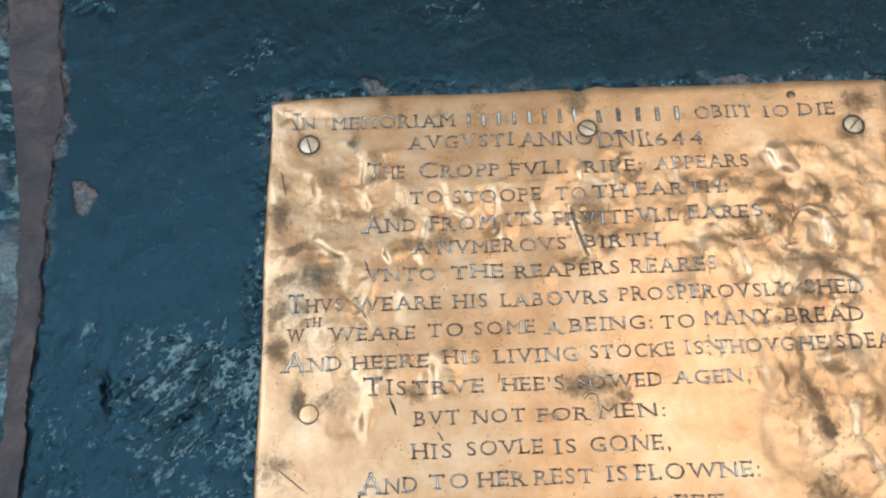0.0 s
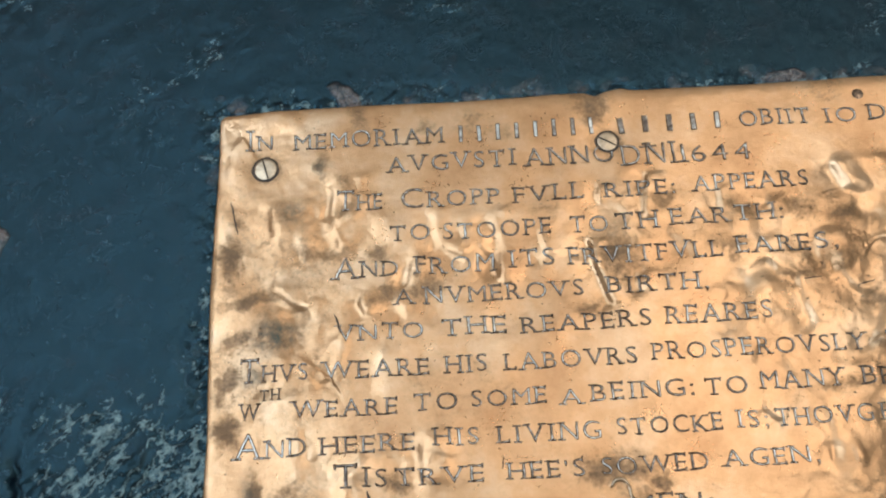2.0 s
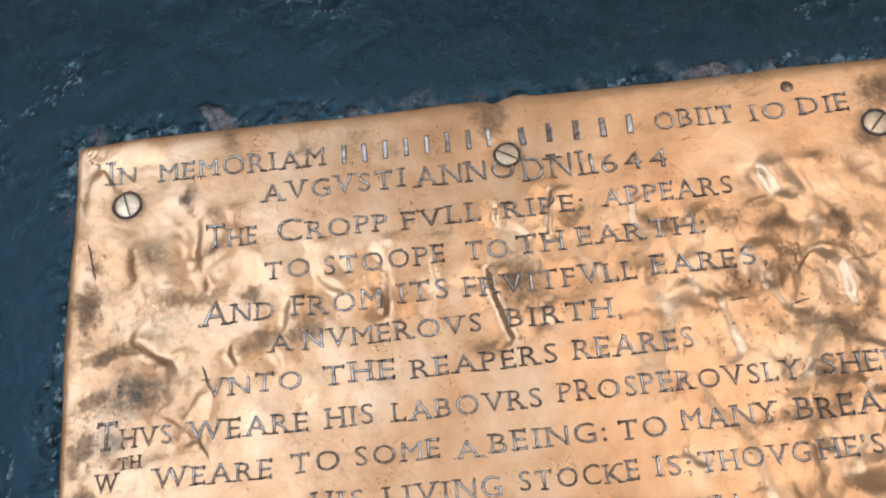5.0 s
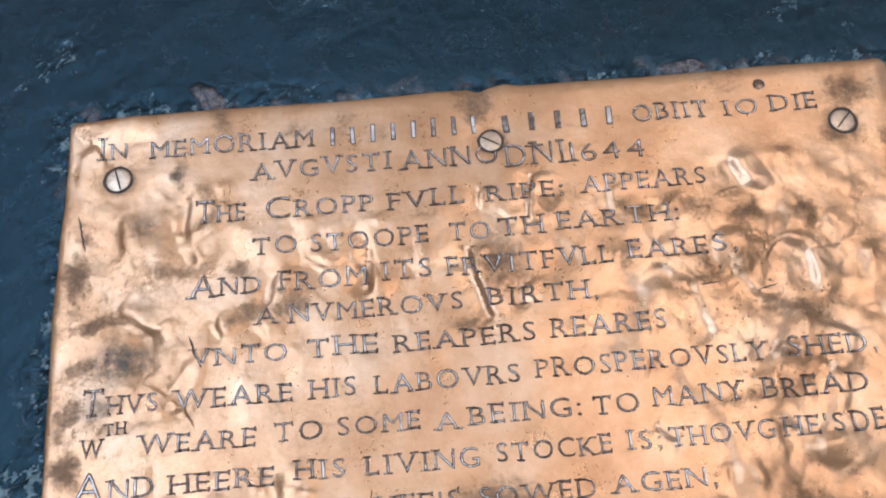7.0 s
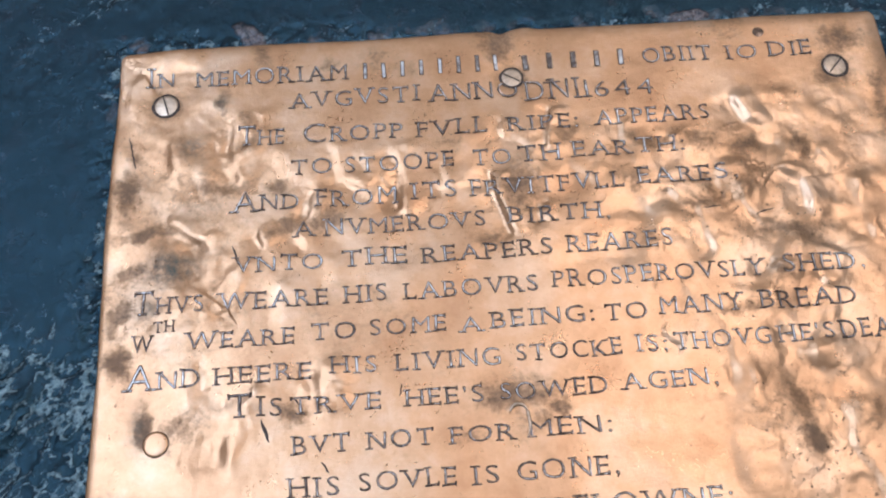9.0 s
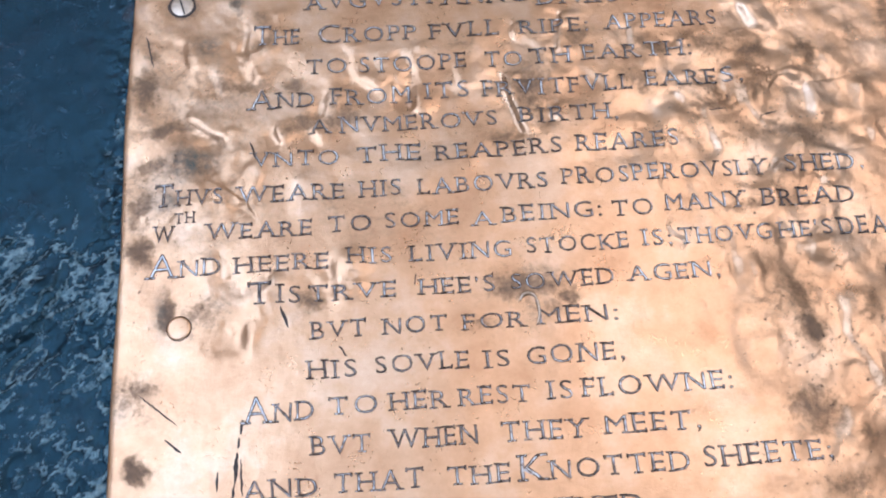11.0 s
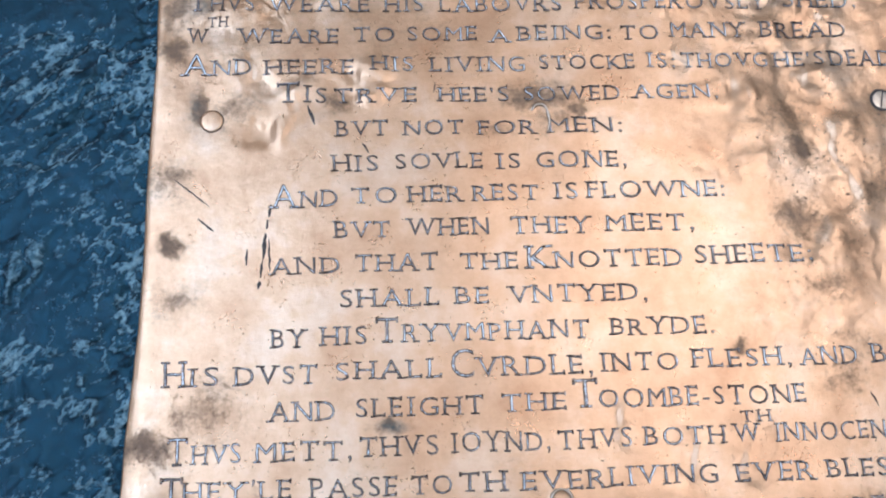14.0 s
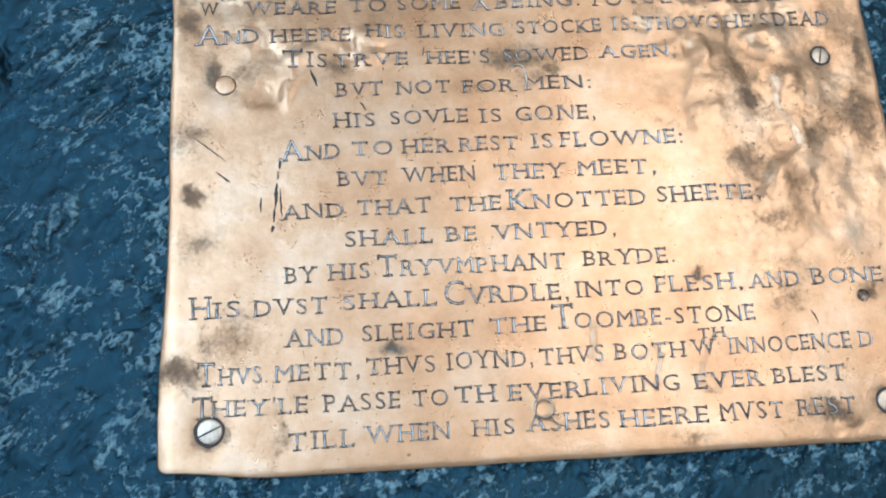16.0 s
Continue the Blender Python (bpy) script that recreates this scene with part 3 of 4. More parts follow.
STAINS_RIGHT = [
    (377, -15, 13, 9, 0.8), (372, -36, 10, 9, 0.85), (315, -74, 8, 6, 0.9), (343, -76, 9, 6, 0.7), (289, -69, 12, 6, 0.55), (285, -102, 11, 4, 0.6), (317, -143, 9, 7, 0.6), (337, -126, 9, 6, 0.55), (313, -205, 16, 12, 0.5), (318, -221, 7, 7, 1.0),
    (351, -246, 7, 6, 0.8), (314, -257, 12, 11, 0.7), (329, -267, 6, 4, 0.7), (338, -396, 9, 6, 0.95), (388, -195, 5, 16, 0.85),
    (380, -235, 9, 22, 0.7), (392, -60, 6, 28, 0.6), (300, -98, 18, 7, 0.6), (335, -122, 18, 6, 0.65), (300, -160, 14, 4, 0.6),
    (366, -336, 5, 5, 0.9), (320, -290, 16, 8, 0.5), (322, -338, 9, 5, 0.5), (300, -210, 14, 10, 0.4),
]
stain = np.zeros_like(PX)
WX, WY = PX + 0.008 * fbm(PX, PY, 0.018, 101, 5, 0.65), PY + 0.008 * fbm(PX, PY, 0.018, 102, 5, 0.65)
for cx, cy, rx, ry, k in STAINS_LEFT + STAINS_MID + STAINS_RIGHT:
    stain = np.maximum(stain, k * blob(WX, WY, cx, cy, rx, ry))
for cx, cy, r in SCREWS:
    stain = np.maximum(stain, 0.9 * blob(PX, PY, cx, cy, r * 1.35, r * 1.35))
stain = np.maximum(stain, 0.30 * ramp(fbm(PX, PY, 0.05, 103, 4), 0.2, 0.5) * np.maximum(ramp(-PY, 0.02, 0.05) * (1 - ramp(-PY, 0.12, 0.2)), ramp(PX, 0.28, 0.33)))
verdigris = np.maximum.reduce([0.9 * blob(PX, PY, 31, -122, 12, 9), 0.85 * blob(PX, PY, 40, -58, 7, 6), 0.8 * blob(PX, PY, 54, -33, 4, 4), 0.7 * blob(PX, PY, 113, -351, 7, 3), 0.6 * blob(PX, PY, 22, -142, 7, 7), 0.6 * blob(PX, PY, 20, -195, 3, 8)])
stain = np.maximum(stain, (0.22 + 0.22 * fbm(PX, PY, 0.03, 105, 4)) * (1 - ramp(PX, 0.045, 0.10)) * ramp(-PY, 0.03, 0.06) * (1 - ramp(-PY, 0.15, 0.21)))
pits = np.maximum.reduce([ramp(PX, 0.24, 0.31) * ramp(-PY, 0.04, 0.07) * (1 - ramp(-PY, 0.26, 0.34)), 0.6 * ramp(PX, 0.10, 0.16) * ramp(-PY, 0.03, 0.05) * (1 - ramp(-PY, 0.10, 0.14)), 0.8 * (1 - ramp(PX, 0.02, 0.09)) * (1 - ramp(-PY, 0.14, 0.20)), 0.5 * (1 - ramp(PX, 0.01, 0.06)), 0.45 * ramp(-PY, 0.33, 0.36)])
pits = pits * ramp(fbm(PX, PY, 0.03, 104, 4, 0.65), -0.35, 0.4)
plate = sheet("plate", PX, PY, PZ, -0.0042, BRASS, {"stain": stain, "verdigris": verdigris, "pits": pits}, plaque)


def on_plate(x, y):
    """Heights of the plate's face at points, from its own grid."""
    fu = np.clip(x / PW, 0, 1) * (NU - 1)
    fv = (1 - np.clip(-y / PH, 0, 1)) * (NV - 1)
    for _ in range(3):
        iu, iv = np.clip(np.round(fu).astype(int), 0, NU - 1), np.clip(np.round(fv).astype(int), 0, NV - 1)
        fu = np.clip(fu + (x - (PX[iv, iu] + (fu - iu) * PW / (NU - 1))) / PW * (NU - 1), 0, NU - 1.001)
        fv = np.clip(fv + (y - (PY[iv, iu] + (fv - iv) * PH / (NV - 1))) / PH * (NV - 1), 0, NV - 1.001)
    iu, iv = np.floor(fu).astype(int), np.floor(fv).astype(int)
    a, b = fu - iu, fv - iv
    return (PZ[iv, iu] * (1 - a) + PZ[iv, iu + 1] * a) * (1 - b) + (PZ[iv + 1, iu] * (1 - a) + PZ[iv + 1, iu + 1] * a) * b


# ---- screws and the rivet ----


def disc_head(radius, rise, dome):
    """A turned screw head: chamfered rim and slightly domed face."""
    bm = bmesh.new()
    rings = [(radius, -rise), (radius, rise * 0.45), (radius * 0.93, rise * 0.85), (radius * 0.8, rise), (radius * 0.45, rise + dome * 0.7)]
    loops = []
    for r, z in rings:
        loops.append([bm.verts.new((r * math.cos(k * math.tau / 40), r * math.sin(k * math.tau / 40), z)) for k in range(40)])
    for a, b in zip(loops, loops[1:]):
        for k in range(40):
            bm.faces.new((a[k], a[(k + 1) % 40], b[(k + 1) % 40], b[k]))
    top = bm.verts.new((0, 0, rise + dome))
    for k in range(40):
        bm.faces.new((loops[-1][k], loops[-1][(k + 1) % 40], top))
    for f in bm.faces:
        f.smooth = True
    return bm


def ring_gap(cx, cy, radius, width, parent, at):
    """The dark countersunk gap round a head, lying on the plate's face."""
    ang = np.arange(48) * math.tau / 48
    w = width * (1 + 0.15 * np.sin(3 * ang + radius * 9000) + 0.10 * np.sin(7 * ang + cx * 900))
    rows = []
    for r, lift in ((radius * 0.9, 0.00030), (radius + 0.5 * w, 0.00022), (radius + w, 0.00010)):
        x, y = cx + r * np.cos(ang), cy + r * np.sin(ang)
        rows.append(np.stack([x, y, on_plate(x, y) + lift], -1))
    verts = np.concatenate(rows)
    faces = [(48 * s + k, 48 * s + 48 + k, 48 * s + 48 + (k + 1) % 48, 48 * s + (k + 1) % 48) for s in range(2) for k in range(48)]
    ob = link_mesh("gap", [tuple(v) for v in verts.tolist()], faces, (DARK_GAP,), [0] * len(faces), parent, True, "dark ring round the head")
    ob.matrix_parent_inverse = at.inverted()
    return ob


def slot_bar(radius, width, z):
    bm = bmesh.new()
    n = 6
    for s in range(n):
        a, b = -1 + 2 * s / n, -1 + 2 * (s + 1) / n
        q = [bm.verts.new((x * radius * 0.93, y * width / 2 * (1 - 0.15 * x * x), z)) for x, y in ((a, -1), (b, -1), (b, 1), (a, 1))]
        bm.faces.new(q)
    return bm


def screw(cx, cy, r, turn):
    x, y, r = cx / 1000, cy / 1000, r / 1000
    z = float(on_plate(np.array([x]), np.array([y]))[0])
    head = part("screw", disc_head(r, 0.0007, 0.0002), SCREW, plaque, "slotted brass screw head")
    at = pose(x, y, z, 1.5 * math.sin(cx), 1.5 * math.cos(cy), turn)
    head.matrix_local = at
    part("slot", slot_bar(r, r * 0.15, 0.00094), DARK_GAP, head, "dark slot")
    ring_gap(x, y, r, r * 0.19, head, at)


for (cx, cy, r), turn in zip(SCREWS, (-74, -32, 46, 75, 24, 60)):
    screw(cx, cy, r, turn)
rv = part("rivet", disc_head(RIVET[2] / 1000, 0.0009, 0.00012), BRASS, plaque, "smooth brass rivet head")
rivet_at = pose(RIVET[0] / 1000, RIVET[1] / 1000, float(on_plate(np.array([RIVET[0] / 1000]), np.array([RIVET[1] / 1000]))[0]))
rv.matrix_local = rivet_at
ring_gap(RIVET[0] / 1000, RIVET[1] / 1000, RIVET[2] / 1000, 0.00022, rv, rivet_at)


def hole(cx, cy, r, name, label):
    """A small drilled or punched hole, as a dark cup with a burred rim."""
    x, y, r = cx / 1000, cy / 1000, r / 1000
    bm = bmesh.new()
    loops = []
    for s, z in ((1.35, 0.0001), (1.0, 0.00032), (0.72, 0.00012)):
        loops.append([bm.verts.new((r * s * math.cos(k * math.tau / 24), r * s * math.sin(k * math.tau / 24), z)) for k in range(24)])
    for a, b in zip(loops, loops[1:]):
        for k in range(24):
            bm.faces.new((a[k], a[(k + 1) % 24], b[(k + 1) % 24], b[k]))
    bm.faces.new(loops[-1])
    ob = part(name, bm, GROOVE, plaque, label)
    ob.matrix_local = pose(x, y, float(on_plate(np.array([x]), np.array([y]))[0]))


hole(335.2, -8.6, 2.2, "punch_mark", "small dark punched hole")
hole(362.7, -335.7, 2.6, "punch_mark", "small dark punched hole")


def scratch(width, *route):
    """A jagged dark cut along a route of points in mm."""
    dice = random.Random(int(1000 * width + abs(route[0][0])))
    pts = []
    for (ax, ay), (bx, by) in zip(route, route[1:]):
        n = max(3, int(math.hypot(bx - ax, by - ay) / 1.3))
        pts += [(ax + (bx - ax) * k / n, ay + (by - ay) * k / n) for k in range(n)]
    pts.append(route[-1])
    verts, faces = [], []
    dx, dy = route[-1][0] - route[0][0], route[-1][1] - route[0][1]
    d = math.hypot(dx, dy)
    nx, ny = -dy / d, dx / d
    for k, (x, y) in enumerate(pts):
        w = width / 2 * (0.25 + 0.9 * math.sin(math.pi * (k + 0.3) / (len(pts) - 0.4)) * dice.uniform(0.5, 1.2))
        o = dice.uniform(-0.25, 0.25)
        verts += [((x + nx * (o - w)) / 1000, (y + ny * (o - w)) / 1000), ((x + nx * (o + w)) / 1000, (y + ny * (o + w)) / 1000)]
    v = np.array(verts)
    z = on_plate(v[:, 0], v[:, 1]) + 0.00012
    faces = [(2 * k, 2 * k + 1, 2 * k + 3, 2 * k + 2) for k in range(len(pts) - 1)]
    link_mesh("scratch", [(a, b, c) for (a, b), c in zip(verts, z.tolist())], faces, (DARK_GAP,), [0] * len(faces), plaque, smooth=False)


scratch(1.7, (57.8, -246.5), (57.0, -252.5))
scratch(1.4, (56.6, -254), (56.0, -258.5))
scratch(1.9, (55.6, -260.5), (54.9, -268), (54.7, -273))
scratch(1.0, (54.4, -273), (53.4, -282))
scratch(1.8, (53.2, -283.5), (52.8, -287))
scratch(0.9, (57.0, -263), (57.8, -279))
scratch(1.0, (47.3, -268), (47.0, -276))
scratch(0.8, (12, -233), (29.3, -246.9))
scratch(1.2, (24, -253), (31.3, -259))
scratch(1.4, (74.6, -196), (78.2, -206))
scratch(0.9, (60.5, -112), (63.5, -122))
scratch(0.9, (8, -50), (12, -68))
scratch(0.7, (288, -107.5), (297, -107))
scratch(0.9, (387, -130), (391, -152))
scratch(0.7, (314, -112), (322, -110))
scratch(0.8, (89, -186.5), (91.2, -190))
scratch(0.6, (137.5, -184), (136.4, -189.5))
scratch(0.6, (173, -185.2), (172.2, -188))
scratch(0.9, (101, -216), (104, -221))
scratch(0.8, (333, -342), (336, -349))


def plug_rim(cx, cy, radius, tube, start, sweep):
    """A raised, rubbed rim where an old plug or burr shows in the plate."""
    n = 40
    rows = []
    for k in range(n + 1):
        a = radians(start + sweep * k / n)
        t = tube * (0.55 + 0.45 * math.sin(math.pi * (k + 0.5) / (n + 1))) if sweep < 360 else tube * (1 + 0.2 * math.sin(3 * a))
        for j in range(7):
            b = math.pi * j / 6
            r = radius + t * math.cos(b)
            rows.append((cx + r * math.cos(a), cy + r * math.sin(a), t * math.sin(b)))
    v = np.array(rows) / 1000
    v[:, 2] += on_plate(v[:, 0], v[:, 1]) - 0.0001
    faces = [(7 * k + j, 7 * k + 7 + j, 7 * k + 8 + j, 7 * k + 1 + j) for k in range(n) for j in range(6)]
    link_mesh("plug_rim", [tuple(q) for q in v.tolist()], faces, (SCREW,), [0] * len(faces), plaque, True, "pale raised rim of an old plug")


plug_rim(186.0, -384.9, 4.6, 0.75, 0, 360)
plug_rim(188.5, -200.5, 3.8, 0.9, 5, 165)


def rubbed_ridge(tube, *route):
    """A low raised ridge along a route of points in mm."""
    rows = []
    for k, (x, y) in enumerate(route):
        ax, ay = route[max(k - 1, 0)]
        bx, by = route[min(k + 1, len(route) - 1)]
        d = math.hypot(bx - ax, by - ay)
        t = tube * (1 - 0.75 * (k / (len(route) - 1)) ** 2)
        rows += [(x - (by - ay) / d * t * math.cos(math.pi * j / 6), y + (bx - ax) / d * t * math.cos(math.pi * j / 6), t * math.sin(math.pi * j / 6)) for j in range(7)]
    v = np.array(rows) / 1000
    v[:, 2] += on_plate(v[:, 0], v[:, 1]) - 0.0001
    faces = [(7 * k + j, 7 * k + 7 + j, 7 * k + 8 + j, 7 * k + 1 + j) for k in range(len(route) - 1) for j in range(6)]
    link_mesh("burr", [tuple(q) for q in v.tolist()], faces, (SCREW,), [0] * len(faces), plaque, True, "pale rubbed burr below an old plug")


rubbed_ridge(0.85, (192.3, -200.2), (192.8, -203), (193.0, -206), (192.4, -209), (191.4, -212))
rubbed_ridge(0.8, (189.2, -389.0), (190.6, -391.4), (193.4, -393.4), (196.0, -394.0))

# ---- lettering: grooves cut by hand, with a raised burr along their edges ----
BURR, FLOOR_H = 0.00036, 0.00019
SERIFS = {"A": "bl br", "B": "bs ts", "C": "", "D": "bs ts", "E": "bs ts", "F": "bs ts", "G": "", "H": "bs be ts te", "I": "bm tm", "K": "bs be ts te",
          "L": "bs ts", "M": "bs be", "N": "bs tl", "O": "", "P": "bs ts", "Q": "", "R": "bs be ts", "S": "", "T": "bm", "V": "tl tr", "W": "tl tr", "Y": "bm tl tr",
          "1": "bm", "4": ""}


def glyph(ch):
    """One letter of the built-in font with serifs added: points (x, y, height) for a cap height of 1, faces, and its width."""
    data = bpy.data.curves.new("letter", 'FONT')
    data.body, data.size, data.resolution_u = ch, 1.0, 3
    data.offset, data.bevel_depth, data.bevel_resolution = -0.034, 0.032, 0
    ob = new("letter", data)
    bpy.context.view_layer.update()
    me = bpy.data.meshes.new_from_object(ob.evaluated_get(bpy.context.evaluated_depsgraph_get()))
    co = np.zeros(len(me.vertices) * 3)
    me.vertices.foreach_get("co", co)
    co = co.reshape(-1, 3)
    faces = [tuple(p.vertices) for p in me.polygons if all(co[i, 2] > -1e-5 for i in p.vertices)]
    bpy.data.objects.remove(ob)
    bpy.data.curves.remove(data)
    bpy.data.meshes.remove(me)
    return co, faces


def finer(pts, faces):
    """The same letter with its long edges cut up, so that it can follow the plate's dents."""
    bm = bmesh.new()
    vs = [bm.verts.new((x, y, z * 100)) for x, y, z in pts]
    for f in faces:
        if len(set(f)) == len(f) > 2 and bm.faces.get([vs[i] for i in f]) is None:
            bm.faces.new([vs[i] for i in f])
    bmesh.ops.triangulate(bm, faces=bm.faces[:])
    for limit in (0.5, 0.26, 0.16):
        long = [e for e in bm.edges if e.calc_length() > limit]
        if long:
            bmesh.ops.subdivide_edges(bm, edges=long, cuts=1)
            bmesh.ops.triangulate(bm, faces=[f for f in bm.faces if len(f.verts) > 3])
    bm.verts.index_update()
    out = np.array([(v.co.x, v.co.y, v.co.z / 100) for v in bm.verts])
    tris = [tuple(v.index for v in f.verts) for f in bm.faces]
    bm.free()
    return out, tris


def letter_set(chars):
    raw = {c: glyph(c) for c in chars}
    cap = raw["H"][0][:, 1].max()
    done = {}
    for c, (co, faces) in raw.items():
        x0, x1 = co[:, 0].min(), co[:, 0].max()
        w = (x1 - x0) / cap
        if c == "I":
            x0, w = x0 - 0.09 * cap, w + 0.18
        pts = np.stack([(co[:, 0] - x0) / cap, co[:, 1] / cap, np.where(co[:, 2] > 0.017, FLOOR_H, BURR)], -1)
        pts, faces = [tuple(p) for p in pts], list(faces)
        stem = 0.07
        for spot in SERIFS.get(c, "").split():
            yy = 0.0 if spot[0] == "b" else 1.0
            xx = {"l": 0.05, "r": w - 0.05, "m": w / 2, "s": stem, "e": w - stem}[spot[1]]
            half, thin, b = (0.17 if spot[1] in "lrm" else 0.15), 0.016, 0.034
            yy += 0.03 if yy == 0 else -0.03
            k = len(pts)
            for e, h in ((0.0, FLOOR_H + 0.00001), (b, BURR)):
                pts += [(xx - half - e, yy - thin - e, h), (xx + half + e, yy - thin - e, h), (xx + half + e, yy + thin + e, h), (xx - half - e, yy + thin + e, h)]
            faces.append((k, k + 1, k + 2, k + 3))
            for j in range(4):
                faces.append((k + j, k + 4 + j, k + 4 + (j + 1) % 4, k + (j + 1) % 4))
        if c in "ETFL":
            # short upright ends on the arms
            for side, yy in {"E": (("r", 0.93), ("r", 0.09)), "T": (("l", 0.91), ("r", 0.91)), "F": (("r", 0.92),), "L": (("r", 0.10),)}[c]:
                xx = 0.03 if side == "l" else w - 0.03
                k = len(pts)
                for e, h in ((0.0, FLOOR_H + 0.00001), (0.032, BURR)):
                    pts += [(xx - 0.018 - e, yy - 0.09 - e, h), (xx + 0.018 + e, yy - 0.09 - e, h), (xx + 0.018 + e, yy + 0.09 + e, h), (xx - 0.018 - e, yy + 0.09 + e, h)]
                faces.append((k, k + 1, k + 2, k + 3))
                for j in range(4):
                    faces.append((k + j, k + 4 + j, k + 4 + (j + 1) % 4, k + (j + 1) % 4))
        done[c] = (*finer(pts, faces), w)
    return done


LETTERS = letter_set("ABCDEFGHIKLMNOPRSTVWY146,.:;'-")


def bar_letter():
    """A plain upright bar, cut like a letter."""
    pts = []
    for e, h in ((0.0, FLOOR_H), (0.036, BURR)):
        pts += [(0.25 - e, 0.03 - e, h), (0.39 + e, 0.03 - e, h), (0.39 + e, 0.95 + e, h), (0.25 - e, 0.95 + e, h)]
    faces = [(0, 1, 2, 3)] + [(j, 4 + j, 4 + (j + 1) % 4, (j + 1) % 4) for j in range(4)]
    return np.array(pts), faces, 0.64


LETTERS["#"] = bar_letter()
shake = random.Random(7)


def engrave(text):
    """A line of words, each given as word/left/baseline/right/height in mm; ^ enlarges the first letter, # is a plain bar."""
    for item in text.split():
        word, left, base, right, high = item.split("/")
        left, base, right, high = (float(v) / 1000 for v in (left, base, right, high))
        tall = word.startswith("^")
        word = word.lstrip("^")
        sizes = [1.36 if tall and k == 0 else 1.0 for k in range(len(word))]
        gap = 0.26
        natural = sum(LETTERS[c][2] * s for c, s in zip(word, sizes)) + gap * (len(word) - 1)
        fit = (right - left) / (natural * high)
        word_at = new("engraved_word")
        word_at.parent = plaque
        x = 0.0
        for c, s in zip(word, sizes):
            pts, fs, w = LETTERS[c]
            lean, lift, grow = shake.uniform(-0.035, 0.035), shake.uniform(-0.03, 0.03), s * shake.uniform(0.95, 1.05)
            px = left + ((pts[:, 0] * s + pts[:, 1] * lean) + x) * high * fit
            py = base + (pts[:, 1] * grow + lift) * high
            px = px + 0.00022 * fbm(px, py, 0.0022, 111, 2)
            py = py + 0.00022 * fbm(px, py, 0.0022, 113, 2)
            pz = on_plate(px, py) + pts[:, 2]
            which = [0 if max(pts[i, 2] for i in f) > 0.00028 else 1 for f in fs]
            kind = "bar" if c == "#" else "punctuation_mark" if c in ",.:;'-" else "letter"
            link_mesh(kind, list(zip(px.tolist(), py.tolist(), pz.tolist())), fs, (GROOVE, FILL_GLARE), which, word_at, smooth=False)
            x += w * s + gap


engrave("^IN/15.2/-21.3/28.7/8.3 MEMORIAM/40.3/-22.6/117.5/9.2 ########/123.6/-23.1/198.4/9.7 #####/206.0/-23.9/264.6/9.7 OBIIT/271.7/-23.5/308.1/8.8 IO/315.6/-24.1/332.0/8.5 DIE/338.4/-23.9/360.7/8.5")
engrave("AVGVSTI/88.6/-38.3/154.1/9.0 ANNO/159.6/-39.2/204.8/10.1 DNI/208.7/-42.1/236.7/12.2 1644/239.2/-42.2/274.0/9.5")
engrave("^THE/62.3/-58.4/84.9/8.3 ^CROPP/94.7/-58.9/144.5/8.3 FVLL/151.9/-59.3/186.9/8.8 RIPE:/197.8/-59.4/233.2/8.2 APPEARS/242.5/-58.6/300.1/8.6")
engrave("TO/88.7/-76.2/108.5/8.5 STOOPE/115.1/-76.8/168.8/8.5 TO/178.6/-77.0/197.4/8.5 TH/201.4/-76.9/221.9/8.6 EARTH:/228.5/-76.0/284.3/8.6")
engrave("^AND/60.2/-94.5/91.9/8.3 FROM/100.7/-94.1/139.6/8.8 ITS/147.1/-93.4/169.2/8.6 FRVITFVLL/176.3/-93.8/251.2/8.6 EARES,/258.6/-92.9/307.4/8.4")
engrave("A/89.9/-109.2/99.1/7.7 NVMEROVS/104.7/-109.5/181.9/8.3 BIRTH,/193.1/-109.8/242.2/8.4")
engrave("VNTO/61.9/-126.0/103.3/8.0 THE/112.4/-126.0/142.9/8.3 REAPERS/150.6/-126.7/212.1/8.1 REARES/219.6/-126.3/270.0/8.5")
engrave("^THVS/15.5/-144.1/47.7/8.3 WEARE/54.9/-144.0/105.1/8.0 HIS/113.0/-144.1/132.7/8.1 LABOVRS/141.1/-144.4/203.5/8.1 PROSPEROVSLY/210.7/-143.6/311.1/8.3 SHED,/319.5/-143.7/358.5/8.7")
engrave("W/15.8/-161.4/24.7/8.0 TH/25.3/-152.6/34.5/4.9 WEARE/40.3/-161.9/89.3/7.8 TO/97.5/-161.1/117.7/7.8 SOME/124.4/-160.8/158.9/7.8 A/166.1/-161.8/175.5/7.3 BEING:/180.3/-160.9/227.6/7.9 TO/232.8/-161.1/252.5/8.0 MANY/258.8/-159.9/297.5/8.0 BREAD/305.7/-160.3/350.8/8.4")
engrave("^AND/14.2/-179.2/47.2/8.3 HEERE/53.8/-178.8/96.8/7.8 HIS/106.2/-177.7/126.6/7.8 LIVING/135.4/-178.1/182.8/7.9 STOCKE/190.3/-177.4/238.1/7.7 IS;/244.9/-176.9/259.1/7.5 THOVG/262.7/-176.9/307.4/8.1 HE'S/311.7/-176.4/336.6/7.9 DEAD/340.1/-176.9/372.8/8.5")
engrave("^TIS/59.9/-194.3/83.8/8.3 TRVE/87.6/-194.6/127.6/7.3 HEE'S/138.7/-194.4/173.6/7.4 SOWED/181.2/-194.6/229.2/7.7 AGEN,/236.4/-193.9/279.4/7.5")
engrave("BVT/88.5/-212.2/113.3/7.8 NOT/121.2/-211.9/150.0/7.4 FOR/157.5/-212.2/185.8/7.4 MEN:/192.3/-211.5/228.8/7.7")
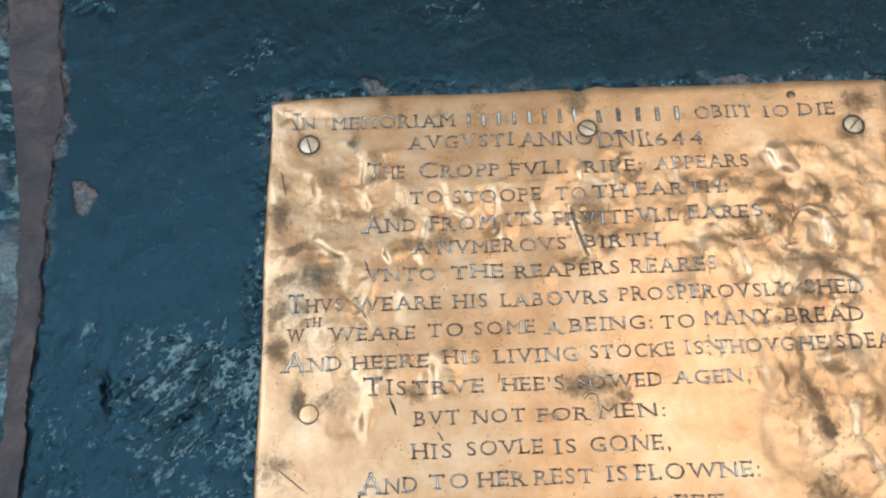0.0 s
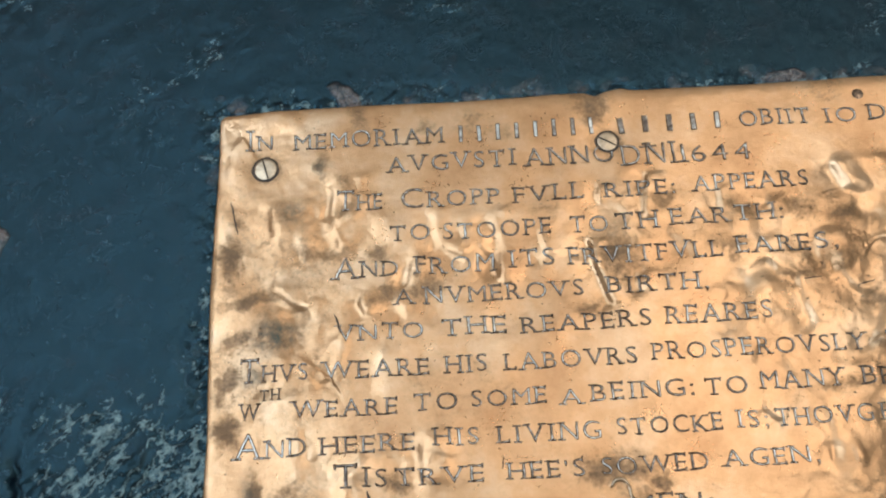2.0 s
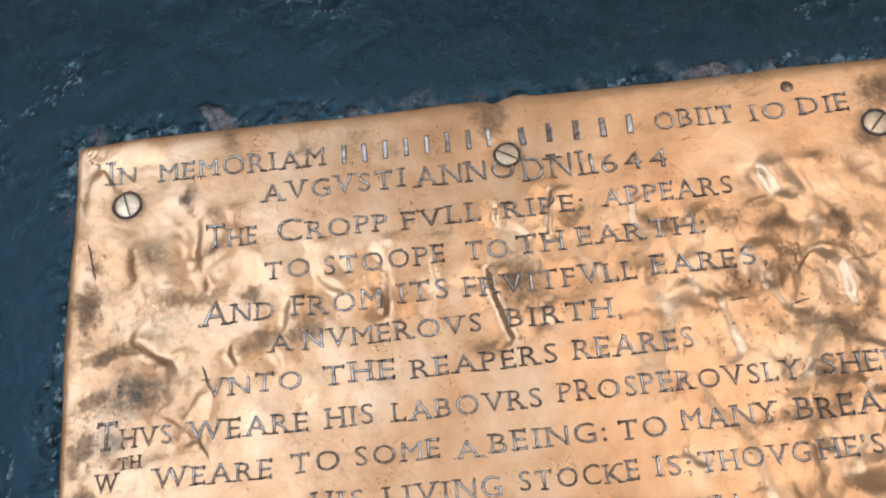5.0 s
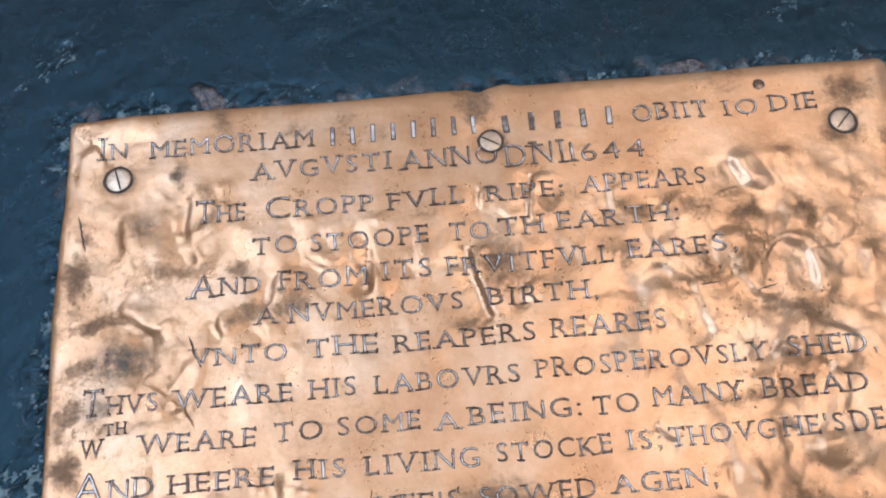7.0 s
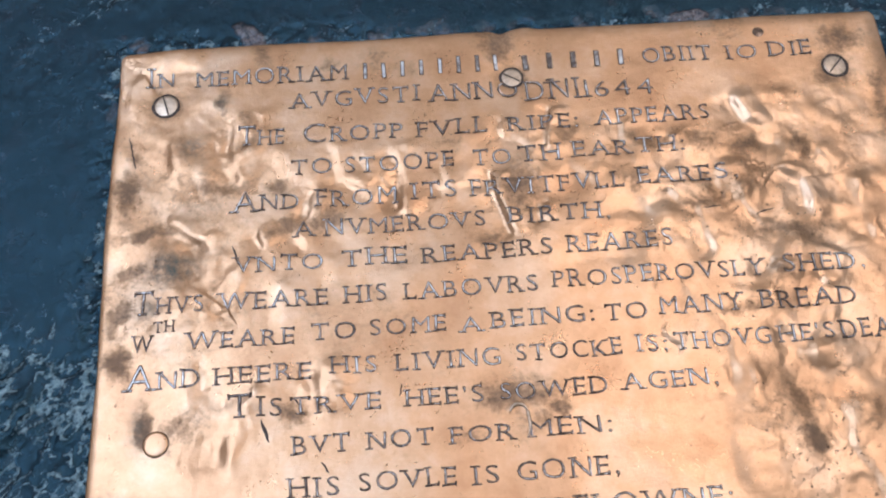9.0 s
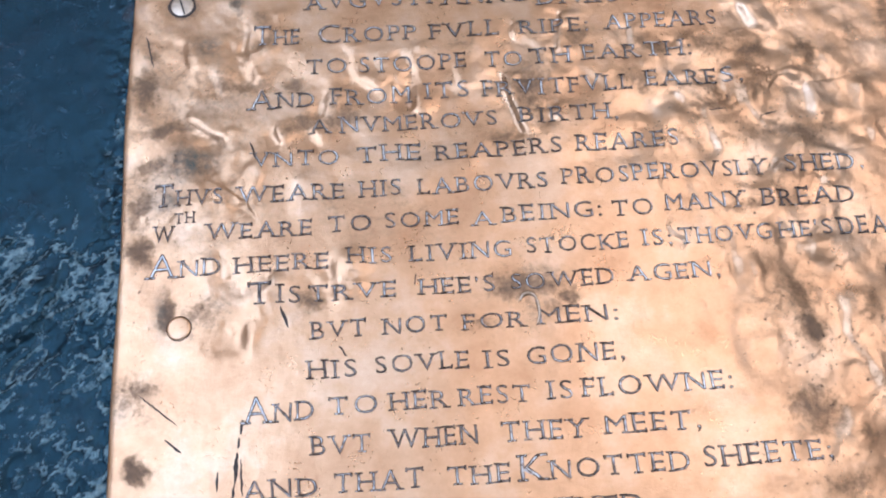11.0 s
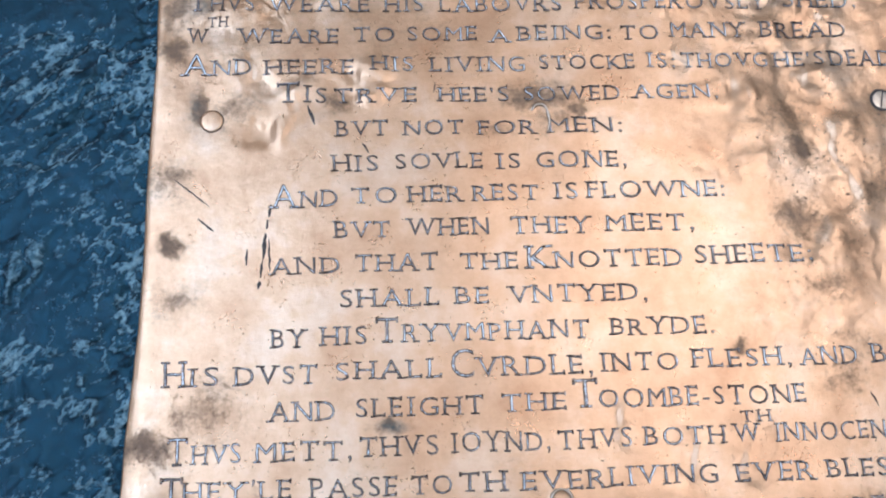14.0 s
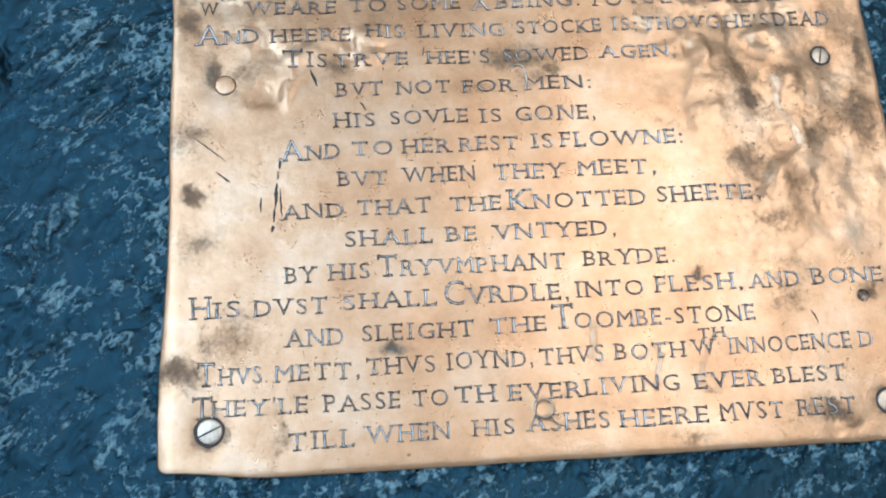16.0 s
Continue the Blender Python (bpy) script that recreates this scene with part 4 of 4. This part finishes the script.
engrave("HIS/86.9/-230.4/108.4/8.2 SOVLE/117.0/-229.6/158.7/7.6 IS/165.8/-230.1/177.3/7.7 GONE,/185.1/-229.9/229.4/8.4")
engrave("^AND/58.6/-248.3/88.8/8.3 TO/96.0/-246.9/117.0/7.7 HER/122.8/-246.6/148.3/7.8 REST/153.6/-246.4/185.2/7.8 IS/192.7/-245.9/204.2/7.9 FLOWNE:/208.9/-245.8/276.4/8.3")
engrave("BVT/87.8/-263.7/113.3/7.9 WHEN/122.0/-263.3/160.3/8.0 THEY/171.2/-263.2/208.3/8.4 MEET,/216.8/-262.6/259.3/8.2")
engrave("AND/58.5/-280.6/90.0/7.7 THAT/97.1/-280.0/135.7/8.1 THE/146.1/-280.1/172.8/7.9 ^KNOTTED/177.4/-280.1/251.8/8.3 SHEETE;/258.1/-279.4/315.2/8.8")
engrave("SHALL/90.1/-296.9/135.2/8.3 BE/143.3/-296.6/158.4/7.7 VNTYED,/168.6/-296.6/233.1/8.1")
engrave("BY/59.3/-314.7/74.1/8.0 HIS/81.7/-314.1/101.9/8.1 ^TRYVMPHANT/106.2/-313.6/204.1/8.3 BRYDE./214.4/-312.8/263.2/8.0")
engrave("H/12.3/-330.9/21.4/11.6 IS/22.8/-330.9/36.0/8.1 DVST/43.3/-330.9/79.5/8.2 SHALL/88.3/-329.9/135.3/8.2 C/139.9/-330.1/150.4/12.5 VRDLE,/151.9/-330.2/204.4/8.7 INTO/208.3/-329.4/244.6/8.2 FLESH,/251.1/-328.7/297.7/8.3 AND/302.6/-328.9/328.7/8.0 BONE/336.5/-328.6/375.1/8.4")
engrave("AND/59.0/-347.6/87.7/8.6 SLEIGHT/96.8/-346.8/153.6/8.1 THE/162.0/-346.1/190.9/7.9 T/194.6/-345.3/205.5/12.7 OOMBE-STONE/206.0/-345.8/301.8/8.4")
engrave("^THVS/15.4/-364.6/46.8/8.3 METT,/53.2/-364.6/95.0/8.1 THVS/98.4/-363.6/132.9/8.5 IOYND,/138.9/-363.3/182.6/8.3 THVS/186.5/-363.2/219.4/8.4 BOTH/225.4/-363.0/261.9/7.9 W/266.7/-362.4/277.7/7.9 TH/270.6/-353.9/284.1/5.1 INNOCENCE/285.2/-362.9/351.2/8.0 D/356.5/-362.9/363.5/8.1")
engrave("T/13.0/-380.5/22.2/10.9 HEY'LE/22.7/-380.1/68.6/7.7 PASSE/77.2/-380.5/114.1/8.0 TO/120.9/-380.4/138.4/7.8 TH/141.8/-380.0/162.0/8.4 EVER/169.1/-380.4/206.4/7.9 LIVING/208.1/-379.7/256.6/8.0 EVER/265.1/-379.8/300.5/8.1 BLEST/306.6/-379.5/344.9/7.9")
engrave("TILL/59.0/-398.0/90.9/8.9 WHEN/97.3/-396.9/137.9/8.2 HIS/149.9/-396.7/170.2/7.7 ASHES/177.4/-396.2/218.5/8.3 HEERE/224.5/-396.8/269.1/8.2 MVST/276.0/-396.6/308.8/8.3 REST/316.8/-396.6/347.3/8.3")
engrave("-/218.0/-34.5/227.0/8.0")
